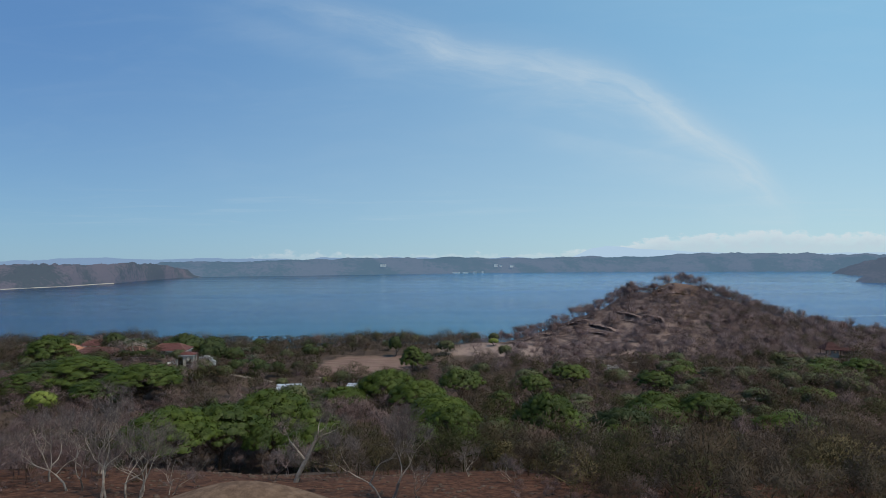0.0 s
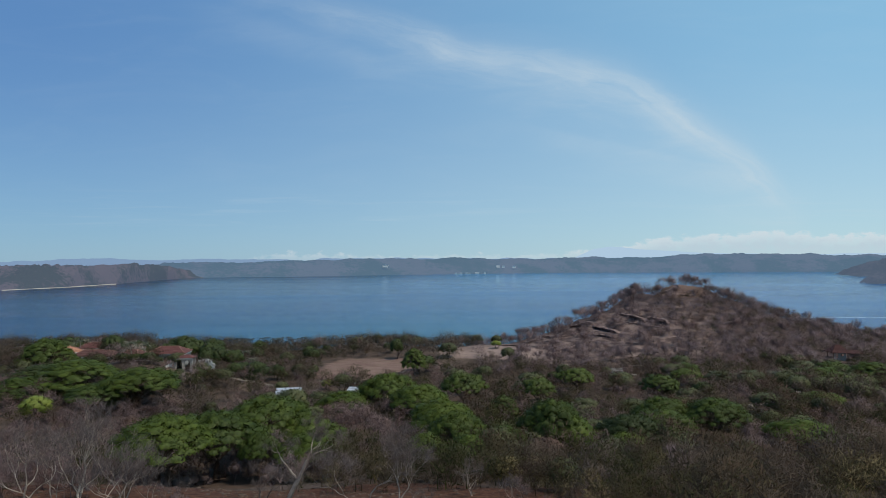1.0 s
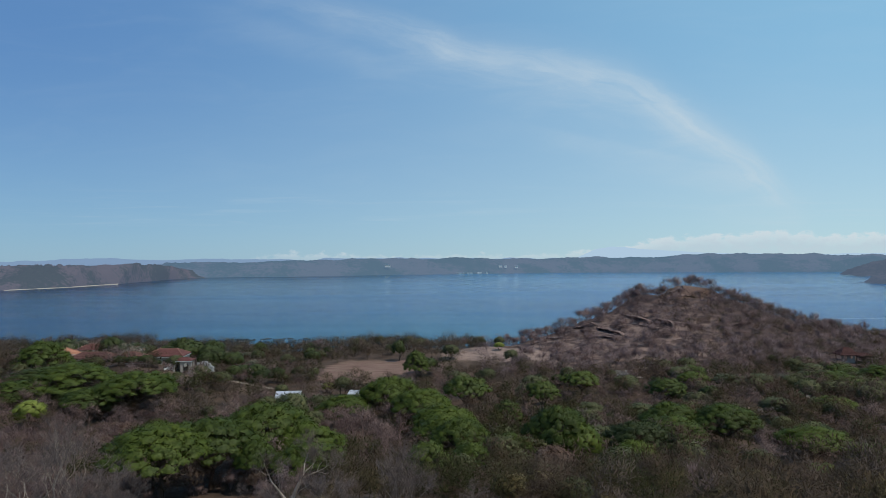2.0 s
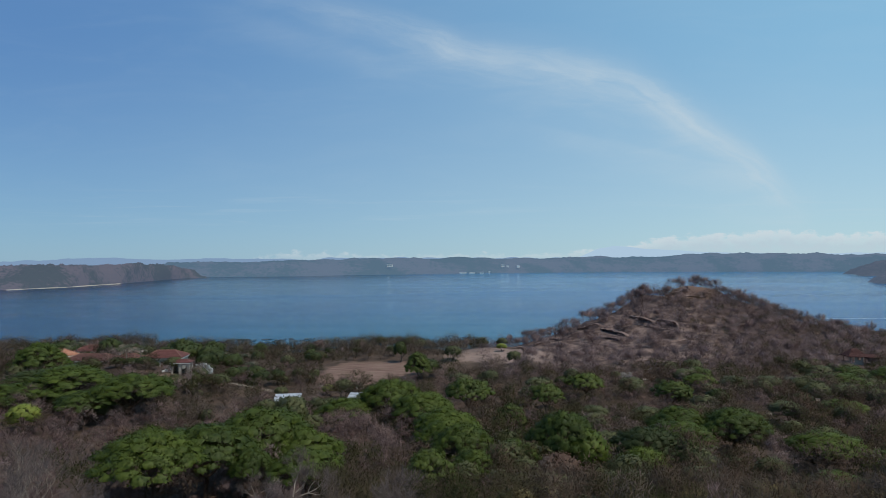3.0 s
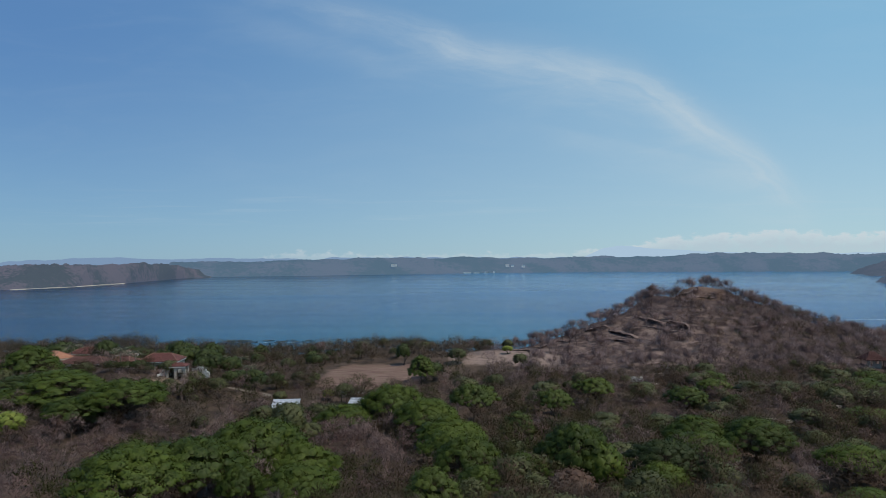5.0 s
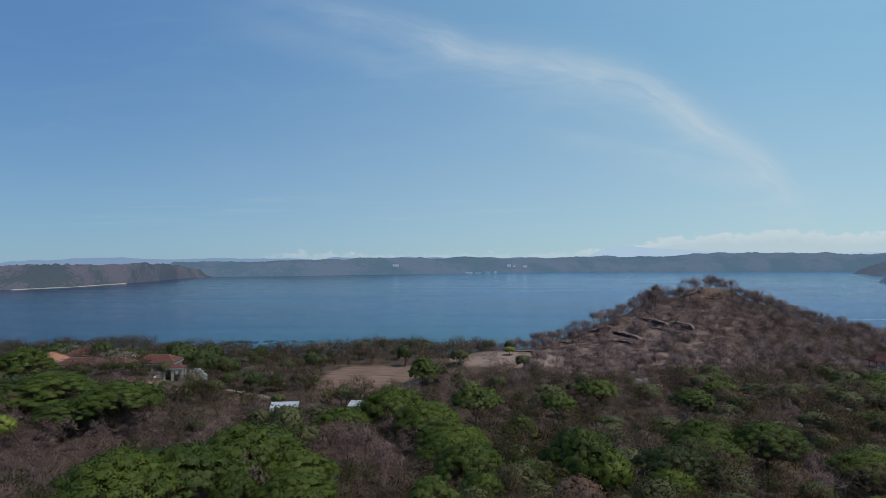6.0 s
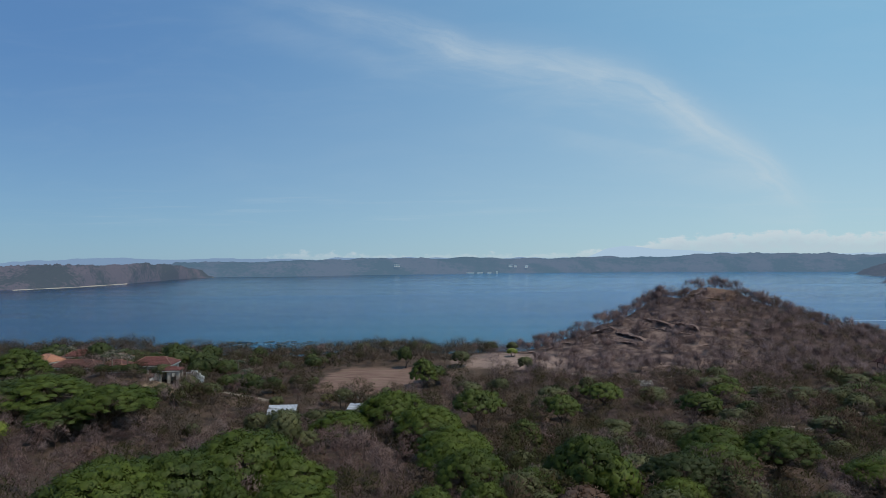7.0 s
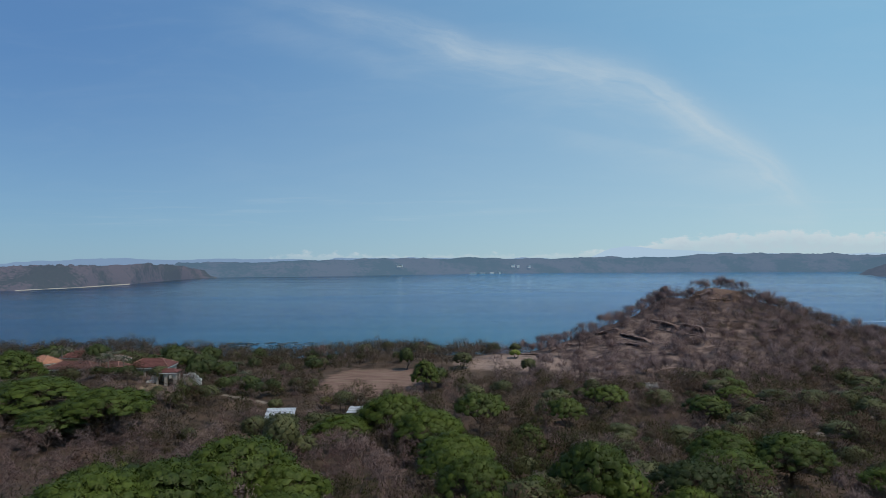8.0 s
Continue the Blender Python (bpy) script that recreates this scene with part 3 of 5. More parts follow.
def umbrella(seed, leafmat, near, group, label, name="tree", R=7.0, H=8.0, drop=0.27, power=2.2, skirt=(0.56, 0.67)):
    """A spreading tree: short trunk, wide limbs, a broad low dome tiled with flat pads of foliage, ragged at the rim."""
    rng = random.Random(seed)
    wood, leaves = Shape(), Shape()
    pads = []
    n, lop = (112 if near else 62), [(rng.uniform(0, 6.283), rng.uniform(0.05, 0.16)) for _ in range(3)]
    for i in range(n):
        a = 2.39996 * i + rng.uniform(-0.25, 0.25)
        edge = 1 + sum(h * math.cos((j + 2) * (a - p)) for j, (p, h) in enumerate(lop))
        f = math.sqrt((i + 0.5) / n) * rng.uniform(0.93, 1.05)
        q = R * 0.84 * f * edge
        z = H * (0.93 - drop * f ** power + rng.uniform(-0.06, 0.045))
        pads.append((Vector((math.cos(a) * q, math.sin(a) * q, z)), R * (rng.uniform(0.095, 0.17) if near else rng.uniform(0.12, 0.2)), f))
    for i in range(18):
        a = 6.283 * (i + rng.uniform(-0.4, 0.4)) / 18
        q = R * rng.uniform(0.62, 0.88)
        pads.append((Vector((math.cos(a) * q, math.sin(a) * q, H * rng.uniform(*skirt))), R * rng.uniform(0.09, 0.15), 1.0))
    fork = Vector((rng.uniform(-0.4, 0.4), rng.uniform(-0.4, 0.4), H * 0.3))
    wood.tube(Vector((0, 0, -0.5)), fork * 0.5, 0.32, 0.28, 6)
    wood.tube(fork * 0.5, fork, 0.28, 0.24, 6)
    mids = []
    for i in range(7):
        a = 6.283 * (i + rng.uniform(-0.3, 0.3)) / 7
        m = Vector((math.cos(a) * R * 0.38, math.sin(a) * R * 0.38, H * rng.uniform(0.48, 0.6)))
        b = fork.lerp(m, 0.5) + rand_dir(rng) * 0.4
        wood.tube(fork, b, 0.16, 0.12, 5), wood.tube(b, m, 0.12, 0.08, 5)
        mids.append(m)
    for c, r, f in pads:
        m = min(mids, key=lambda p: (p - c).length)
        wood.tube(m, c, 0.06, 0.025, 3)
        out = Vector((c.x / R, c.y / R, 0.75)).normalized()
        pad(rng, leaves, c, r, 0.6, out, int(95 * (r / 0.85) ** 1.5) if near else int(48 * (r / 1.1) ** 1.5), 0.19 if near else 0.29)
    return Tree(name, label, mesh("trunk", wood.v, wood.f, BARK_DARK), leaves.crown(leafmat), group)


def bushy(seed, leafmat, near, group, label, name="tree", R=2.6, H=4.6, thin=False):
    """A rounder tree with an uneven crown of pads that comes low; thin: its limbs and twigs show through."""
    rng = random.Random(seed)
    wood, leaves = Shape(), Shape()
    tips = []
    for i in range(3):
        limb(rng, wood, Vector((0, 0, -0.3)), (Vector((0, 0, 1)) + rand_dir(rng, -0.2, 0.2) * 0.6).normalized(), H * 0.38, 0.13, 1, tips)
    n = 40
    for i in range(n):
        z = 1 - 1.35 * (i + 0.5) / n
        a, s = 2.39996 * i + rng.uniform(-0.3, 0.3), math.sqrt(max(0, 1 - z * z))
        d = Vector((s * math.cos(a), s * math.sin(a), z)) * rng.uniform(0.88, 1.08)
        c = Vector((d.x * R * 0.72, d.y * R * 0.72, H * 0.56 + d.z * H * 0.32))
        pad(rng, leaves, c, R * rng.uniform(0.17, 0.31), 0.75, d.normalized(), 52 if near else 34, 0.17 if near else 0.23, 0.42 if thin else 0.72)
    return Tree(name, label, mesh("trunk", wood.v, wood.f, BARK_DARK), leaves.crown(leafmat), group)


def bare(seed, bark, twigmat, group, label, levels=3, H=5.5, n_twigs=9, lean=0.25, name="bare_tree", r=0.16, twig=0.75, width=0.022, stems=1, fork=0.85, tone=(0.45, 0.9)):
    """A leafless tree: forked pale or dark limbs and a haze of twigs."""
    rng = random.Random(seed)
    wood, fine = Shape(), Shape()
    tips = []
    for s in range(stems):
        d = (Vector((0, 0, 1)) + rand_dir(rng, -0.2, 0.2) * lean * (1 + 0.6 * s)).normalized()
        limb(rng, wood, Vector((0.1 * s, 0, -0.4)), d, H * 0.36, r * (1 - 0.15 * s), levels, tips, 0.3, (2, 3), 0.2, fork)
    mid = sum((p for p, _, _ in tips), Vector()) / len(tips) - Vector((0, 0, H * 0.22))
    for p, d, rr in tips:
        out = (p - mid).normalized()
        for back in (0.0, 0.45, 1.0):
            at = len(fine.v)
            twigs(rng, fine, p - d * back, d * 0.4 + out * 0.8, n_twigs if back == 0 else n_twigs // 2, twig, width, 1.0)
            fine.n += [tuple(out + rand_dir(rng) * 0.25) for _ in range((len(fine.v) - at) // 3) for _ in range(3)]
    return Tree(name, label, mesh("trunk", wood.v, wood.f, bark), toned(fine.crown(twigmat), rng.uniform(*tone)), group)


def palm(seed):
    rng = random.Random(seed)
    wood, leaves = Shape(), Shape()
    p, d = Vector((0, 0, -0.3)), Vector((rng.uniform(-0.1, 0.1), rng.uniform(-0.1, 0.1), 1))
    for i in range(6):
        q = p + d * 0.95
        wood.tube(p, q, 0.20 - 0.015 * i, 0.19 - 0.015 * i, 7)
        p, d = q, (d + rand_dir(rng) * 0.05).normalized()
    for i in range(22):
        a = 6.283 * i / 22 + rng.uniform(-0.1, 0.1)
        out, q = Vector((math.cos(a), math.sin(a), rng.uniform(0.2, 1.1))).normalized(), p.copy()
        for s in range(6):
            e = q + out * 0.42
            side = out.cross(Vector((0, 0, 1))).normalized()
            for g in (-1, 1):
                for k in range(2):
                    b = q.lerp(e, k / 2)
                    leaves.sliver(b, side * g * (0.62 - 0.06 * s) + out * 0.3 - Vector((0, 0, 0.22)), 0.06, Vector((0, 0, 1)))
            wood.tube(q, e, 0.03, 0.025, 3)
            q, out = e, (out - Vector((0, 0, 0.26))).normalized()
    return Tree("palm_tree", "palm tree with drooping green fronds beside the villas", mesh("trunk", wood.v, wood.f, BARK_PALE), mesh("crown", leaves.v, leaves.f, LEAF_PALM), "palms among the villas")


G1, G2, G3, G4 = "spreading green trees", "olive shrub trees", "leafless trees", "dark green trees"
UMB_NEAR = [umbrella(10 + i, LEAF_GREEN, True, G1, "spreading tree with a flat bright green crown in dry scrub") for i in range(4)]
UMB_DEEP = [umbrella(17, LEAF_DEEP, True, G4, "spreading tree with a dark green crown in dry scrub")]
DOME_MID = [umbrella(16, LEAF_MID, True, G1, "rounded tree with a dense dull green crown", drop=0.55, power=2.0, skirt=(0.36, 0.5))]
DOME = [umbrella(18 + i, LEAF_GREEN, True, G1, "rounded tree with a dense green crown in dry scrub", drop=0.55, power=2.0, skirt=(0.36, 0.5)) for i in range(2)]
UMB_FAR = [umbrella(20 + i, LEAF_MID, False, G1, "spreading tree with a flat green crown in dry scrub") for i in range(3)]
DEEP = [bushy(30 + i, LEAF_DEEP, False, G4, "rounded dark green tree among leafless scrub") for i in range(3)]
DEEP_NEAR = [bushy(35 + i, LEAF_GREEN, True, G4, "rounded green tree among leafless scrub") for i in range(2)]
OLIVE = [bushy(40 + i, LEAF_OLIVE, i < 2, G2, "olive green shrub with a thin uneven crown", "shrub", thin=i % 2 == 1) for i in range(4)]
LIME = [bushy(50, LEAF_LIME, True, G2, "small yellow-green tree standing in dry brush")]
STRAW = [bushy(57, LEAF_STRAW, True, G2, "half-dry straw-coloured bush in brown brush", "shrub", thin=True)]
RUST = [bushy(55, LEAF_RUST, True, G2, "shrub tree with dry brown leaves")]
BARE = [bare(70 + i, BARK_DARK, TWIG_GREY, G3, "leafless grey-brown tree with a twiggy crown", 3, 4.6, 13, 0.5, r=0.085) for i in range(4)]
HILLT = [bare(80 + i, BARK_HILL, TWIG_HILL, G3, "leafless dark-trunked tree on the dry hill", 3, 4.8, 7, 0.4, r=0.09, twig=1.6, width=0.032, stems=1 + i % 2, fork=1.05, tone=(0.75, 1.0)) for i in range(5)]
PALMS = [palm(90), palm(91)]


# ---------------------------------------------------------------- scrub
def scrub_template(seed, R, H, n, width, leafy=0.0, leaf=0.2, long=1.0, shell=False):
    """One leafless bush, as an array of triangles: stems, boughs to some lobes, a haze of twigs on each."""
    rng = random.Random(seed)
    sh = Shape()
    fork = Vector((rng.uniform(-0.3, 0.3), rng.uniform(-0.3, 0.3), H * rng.uniform(0.18, 0.3)))
    for _ in range(3):
        sh.sliver(Vector((rng.uniform(-0.3, 0.3), rng.uniform(-0.3, 0.3), -0.3)), fork - Vector((0, 0, -0.6)), 0.05, rand_dir(rng))
    lobes = []
    for _ in range(rng.randint(7, 11)):
        d = rand_dir(rng, -0.25, 1.0)
        p = Vector((d.x * R * 0.62, d.y * R * 0.62, H * 0.48 + d.z * H * 0.34))
        lobes.append((p, R * (rng.uniform(0.36, 0.52) if shell else rng.uniform(0.30, 0.46))))
        sh.sliver(fork, p - fork, 0.045, rand_dir(rng))
    sh.n = [(0, 0, 1)] * len(sh.v)
    for _ in range(n):
        p, r = rng.choice(lobes)
        o = rand_dir(rng, -0.55, 1.0)
        q = p + o * r * (rng.uniform(0.6, 1.0) if shell else rng.uniform(0.3, 0.9))
        whole = (q - Vector((0, 0, H * 0.3))).normalized()
        t = (o * 0.3 + whole * 0.3 + rand_dir(rng) * 0.85).normalized() * rng.uniform(0.45, 1.1) * long
        sh.n += [tuple(o * 0.7 + whole * 0.8 + rand_dir(rng) * 0.15)] * 3
        sh.sliver(q - t * 0.3, t, width * rng.uniform(0.6, 1.4), o * 0.6 + (p - fork).normalized() * 0.4 + Vector((0, 0, 0.4)) + rand_dir(rng) * (0.4 if shell else 0.6))
        if rng.random() < leafy:
            e, a, b = q + t, rand_dir(rng) * leaf, rand_dir(rng) * leaf
            i = len(sh.v)
            sh.v += [tuple(e - a), tuple(e + a), tuple(e + b)]
            sh.f.append((i, i + 1, i + 2))
            sh.n += [tuple(o + whole)] * 3
    v, f, nor = np.array(sh.v, np.float32), np.array(sh.f, np.int32), np.array(sh.n, np.float32)
    return v, aligned(v, f, nor), nor


def scatter(name, label, mat, templates, spots, rng, sizes=(0.55, 1.5)):
    """Many bushes joined into one sheet of scrub."""
    vs, fs, ns, own, base = [], [], [], [], 0
    zs = height(spots[:, 0], spots[:, 1])
    for (x, y), z in zip(spots, zs):
        v, f, nor = templates[rng.integers(len(templates))]
        a, s = rng.uniform(0, 6.283), rng.uniform(*sizes)
        c, sn = math.cos(a) * s, math.sin(a) * s
        w = np.empty_like(v)
        w[:, 0], w[:, 1], w[:, 2] = v[:, 0] * c - v[:, 1] * sn + x, v[:, 0] * sn + v[:, 1] * c + y, v[:, 2] * s * rng.uniform(0.8, 1.15) + z
        u = nor.copy()
        u[:, 0], u[:, 1] = (nor[:, 0] * c - nor[:, 1] * sn) / s, (nor[:, 0] * sn + nor[:, 1] * c) / s
        ns.append(u), vs.append(w), fs.append(f + base), own.append(np.full(len(v), rng.uniform(0, 1), np.float32))
        base += len(v)
    me = mesh(name, np.concatenate(vs), np.concatenate(fs), mat, True)
    me.attributes.new("tint", "FLOAT", "POINT").data.foreach_set("value", np.concatenate(own))
    rounded(me, np.concatenate(ns))
    return tagged(new(name, me), label, "scrub", kind="stuff")


CLEAR = [(-31, 261, 21, 27), (-86, 209, 7.5, 5.5), (-110, 221, 18, 9), (-135, 234, 18, 9), (-148, 243, 12, 8), (125, 343, 9, 8), (159, 257, 8, 9), (-47, 189, 6, 7), (-29, 203, 5, 6), (-36, 233, 10, 3), (-95, 226, 13, 10), (-68, 217, 11, 3),
         (-9.5, 35.5, 8, 7), (-103, 218, 6, 6), (-21.5, 40, 8, 4.5), (-32, 80, 15, 19),  (12, 292, 9, 7), (23, 289, 13, 9), (31, 300, 13, 7), (124, 343, 12, 7), (-146, 253, 8, 7), (-128, 236, 10, 6), (-112, 228, 6, 7), (159, 266, 7, 6), (-118, 224, 16, 9), (-134, 229, 14, 8), (-145, 238, 10, 9)]


def is_clear(x, y):
    out = np.zeros(np.shape(x), bool)
    for cx, cy, rx, ry in CLEAR:
        out |= ((x - cx) / rx) ** 2 + ((y - cy) / ry) ** 2 < 1
    return out


def spots_in(rng, n, x0, x1, y0, y1, keep=None, gap=0.0):
    """Random places of the land in a field of view's width, clear of yards and fields, some way apart."""
    p = np.stack([rng.uniform(x0, x1, n), rng.uniform(y0, y1, n)], -1)
    ok = ~is_clear(p[:, 0], p[:, 1]) & (height(p[:, 0], p[:, 1]) > 1.2) & (np.abs(p[:, 0]) < p[:, 1] * 0.74 + 26)
    if keep is not None:
        ok &= keep(p[:, 0], p[:, 1])
    p = p[ok]
    if not gap:
        return p
    cells, out = {}, []
    for x, y in p:
        i, j = int(x // gap), int(y // gap)
        if all((x - q[0]) ** 2 + (y - q[1]) ** 2 > gap * gap for a in (-1, 0, 1) for b in (-1, 0, 1) for q in cells.get((i + a, j + b), ())):
            cells.setdefault((i, j), []).append((x, y))
            out.append((x, y))
    return np.array(out)


def shared(rng, spots, share):
    """Splits places between kinds of brush."""
    pick = rng.choice(len(share), len(spots), p=share)
    return [spots[pick == i] for i in range(len(share))]


def patchy(x, y, seed, low=0.0):
    v = np.sin(x * 0.11 + seed) * np.cos(y * 0.09 - seed * 2) + 0.7 * np.sin(x * 0.043 - y * 0.057 + seed * 3)
    return v > low


def on_hill(x, y):
    return (y > 246 + 0.05 * x) & (x > 14)


RNG = np.random.default_rng(5)
NEAR_T = [scrub_template(100 + i, 2.0, 3.4, 620, 0.018, long=0.6) for i in range(7)]
MID_T = [scrub_template(110 + i, 2.8, 4.6, 520, 0.034, long=0.6) for i in range(7)]
FAR_T = [scrub_template(120 + i, 3.0, 5.0, 260, 0.07, long=0.75, shell=True) for i in range(7)]
LEAFY_N = [scrub_template(130 + i, 2.0, 3.2, 420, 0.016, 0.5, 0.09, long=0.55) for i in range(4)]
FUZZ_N = [scrub_template(150 + i, 2.2, 3.4, 760, 0.024, long=0.42, shell=True) for i in range(6)]
FUZZ_M = [scrub_template(160 + i, 2.8, 4.4, 520, 0.05, long=0.5, shell=True) for i in range(8)]
FUZZ_H = [scrub_template(170 + i, 2.8, 4.4, 300, 0.06, long=0.6, shell=True) for i in range(8)]

west, east = lambda x, y: x < -14 + 0.1 * (y - 60), lambda x, y: x > -14 + 0.1 * (y - 60)
scatter("dry_brush", "leafless grey-brown brush covering the slope", TWIG_GREY, NEAR_T,
        spots_in(RNG, 1400, -100, 20, 30, 108, lambda x, y: west(x, y) & ~(((x + 7) / 17) ** 2 + ((y - 50) / 12) ** 2 < 1) & ((x < -24 - 0.25 * (y - 40)) | (x < -46) | patchy(x, y, 3.0, 0.2)), 2.4), RNG, (0.45, 1.1))
grey, brown = shared(RNG, spots_in(RNG, 5000, -140, 10, 100, 172, west, 3.5), (0.62, 0.38))
scatter("dry_thicket", "leafless grey thicket on the lower slope", TWIG_GREY, MID_T, grey, RNG, (0.6, 1.6))
scatter("slope_shrubs", "half-dry brown shrubs among the leafless thicket", THICKET, FUZZ_M, brown, RNG, (0.5, 1.5))
twiggy, fuzzy, straw = shared(RNG, spots_in(RNG, 4000, -14, 112, 33, 110, lambda x, y: east(x, y) & ~(((x + 7) / 17) ** 2 + ((y - 48) / 11) ** 2 < 1) & ((y > 50) | (x > 11 - 0.4 * (y - 36))), 2.3), (0.4, 0.48, 0.12))
scatter("olive_brush", "half-dry olive brown brush on the slope", TWIG_OLIVE, NEAR_T + LEAFY_N, twiggy, RNG, (0.6, 1.5))
scatter("near_shrubs", "half-dry olive and brown shrubs on the slope", THICKET, FUZZ_N, fuzzy, RNG, (0.5, 1.7))
edge = spots_in(RNG, 1500, -34, 18, 37.5, 54, lambda x, y: ~(bump(x, y, -10.4, 35.8, 8, 8, 5) > 0.3) & patchy(x, y, 5.0, -0.55), 1.7)
twiggy, fuzzy = shared(RNG, edge, (0.55, 0.45))
scatter("dead_brush", "low dead twigs and dry tufts on bare red earth", TWIG_GREY, NEAR_T, twiggy, RNG, (0.16, 0.5))
scatter("dry_tufts", "low brown tufts on bare red earth", THICKET, FUZZ_N, fuzzy, RNG, (0.12, 0.38))
low = spots_in(RNG, 900, 6, 62, 34, 58, lambda x, y: x > 12 - 0.3 * (y - 34), 1.9)
scatter("slope_edge_shrubs", "dense low dark brown shrubs on the near slope", THICKET, FUZZ_N, low, RNG, (0.45, 0.85))
scatter("straw_brush", "dry straw-coloured bushes among olive brush", TWIG_STRAW, FUZZ_N, straw, RNG, (0.5, 1.1))
fuzzy, grey = shared(RNG, spots_in(RNG, 5000, -16, 152, 108, 166, east, 3.7), (0.72, 0.28))
scatter("olive_thicket", "half-dry olive brown thicket on the valley floor", THICKET, FUZZ_M, fuzzy, RNG, (0.6, 1.9))
scatter("valley_thicket", "leafless grey bushes on the valley floor", TWIG_GREY, MID_T, grey, RNG, (0.5, 1.5))
twiggy, fuzzy, grey = shared(RNG, spots_in(RNG, 14000, -190, 215, 164, 258, None, 4.2), (0.3, 0.46, 0.24))
scatter("valley_brush", "leafless brown brush between the green trees", TWIG_OLIVE, MID_T, twiggy, RNG, (0.6, 1.6))
scatter("valley_shrubs", "half-dry olive and brown shrubs filling the valley", THICKET, FUZZ_M, fuzzy, RNG, (0.65, 1.9))
scatter("grey_bushes", "rounded leafless grey bushes in the valley", TWIG_GREY, MID_T, grey, RNG, (0.7, 1.6))
scatter("hill_brush", "leafless reddish-brown brush over the hill", TWIG_HILL, FUZZ_H,
        spots_in(RNG, 12000, 14, 300, 246, 392, lambda x, y: on_hill(x, y) & (patchy(x, y, 1.0, -0.7) | (x > 112)) & ((x > 104) | (y > 322) | (y < 268) | (np.sin(x * 0.35 + y * 0.2) * np.cos(y * 0.31 - x * 0.08) > -0.15)), 3.5), RNG, (0.5, 1.35))
twiggy, fuzzy = shared(RNG, spots_in(RNG, 5000, -330, 40, 278, 385, lambda x, y: ~on_hill(x, y), 3.6), (0.5, 0.5))
scatter("shore_brush", "grey leafless woods along the shore", TWIG_OLIVE, FAR_T, twiggy, RNG, (0.7, 1.7))
scatter("shore_shrubs", "olive and brown shrubs along the shore", THICKET, FUZZ_H, fuzzy, RNG, (0.6, 1.7))

# ---------------------------------------------------------------- the single trees
R0 = random.Random(8)
# x, y, crown radius, height of the top over the sea: the large spreading trees
BIG = [(-42.2, 101, 8.3, 28.3), (-37.4, 108, 8.2, 27.7), (-31.5, 118, 9.4, 28.2), (-28.8, 104, 3.6, 25.0), (-21.3, 105, 5.6, 24.6), (-46.5, 108, 5.0, 27.2), (-23.4, 114, 6.0, 25.4),
       (-100.4, 178, 13.5, 25.6), (-79.3, 170, 10, 24.6), (-110.2, 168, 8, 22.5), (-88.2, 163, 7, 21.5), (-16, 183, 8.4, 21.2), (-6.2, 167, 8.0, 20.8), (-0.4, 146, 7.6, 21.4), (2.4, 122, 6.0, 24.4), (-0.7, 132, 5.5, 22.6),
       (-26.9, 177, 7.6, 17.2), (4, 112, 3.6, 22.6), (11, 118, 4.4, 22.4), (28.3, 197, 5.6, 17.2), (5.4, 193, 7.0, 19.6), (32, 116, 4.4, 21.9), (45.2, 136, 7.0, 21.4), (48.6, 146, 6.4, 22.0),
       (58.6, 142, 7.4, 22.6), (64.9, 196, 5.6, 18.2), (68.4, 127, 6.6, 21.4), (61.6, 112, 5.2, 18.6), (118.2, 205, 10, 19.0), (141.1, 215, 8.6, 19.0), (43.7, 216, 7.0, 17.0), (76.4, 122, 5.0, 19.6)]
for x, y, r, top in BIG:
    tall = top - ground_z(x, y)
    (DOME if tall < 1.05 * r and y > 120 else UMB_NEAR if y < 190 else UMB_FAR)[int(x * 7) % 2].sized(x, y, r, tall, R0)
UMB_DEEP[0].sized(34.5, 122, 6.2, 23.6 - ground_z(34.5, 122), R0)
UMB_DEEP[0].sized(-112, 182, 8.0, 23.5 - ground_z(-112, 182), R0)
UMB_DEEP[0].sized(74, 136, 5.4, 6.4, R0)
ROUND = [(-125.8, 204, 9, 28.4, DOME), (-11.9, 249, 5.6, 19.2, DOME_MID), (-2.7, 99, 4.6, 26.2, DOME_MID), (19.9, 121, 6.2, 27.0, UMB_NEAR), (14.8, 163, 5.0, 18.6, DOME_MID), (90.2, 210, 6, 16.6, OLIVE), (-122, 291, 6, 18, DEEP),
         (-163.9, 280, 7, 20, DEEP), (-108.1, 300, 6, 17, DEEP), (-9.5, 256, 6, 15.5, DEEP), (-21.4, 284, 3.2, 18.8, DEEP), (23, 118, 4.2, 24.0, DEEP_NEAR)]
for x, y, r, top, kinds in ROUND:
    kinds[0].sized(x, y, r, top - ground_z(x, y), R0)
LIME[0].at(-95, 152, 1.6, R0)
LIME[0].at(-62, 143, 0.8, R0)
LIME[0].at(23.5, 297, 1.1, R0, 0.8)
LIME[0].at(-40, 220, 0.9, R0)
RUST[0].sized(17.5, 112, 4.0, 21.8 - ground_z(17.5, 112), R0)
for x, y, r, hgt in ((47, 62, 2.2, 3.4), (51, 66, 2.4, 3.2), (44, 70, 2.0, 3.0), (40, 66, 1.8, 2.8), (55, 74, 2.4, 3.4), (8.5, 66, 2.0, 3.4), (5.5, 62, 1.8, 3.0), (48, 92, 2.6, 3.6), (34, 76, 2.0, 3.0), (30, 70, 2.0, 2.8)):
    STRAW[0].sized(x, y, r, hgt, R0)
RUST[0].at(-70, 146, 1.2, R0)
RUST[0].at(112, 203, 1.9, R0, 0.7)
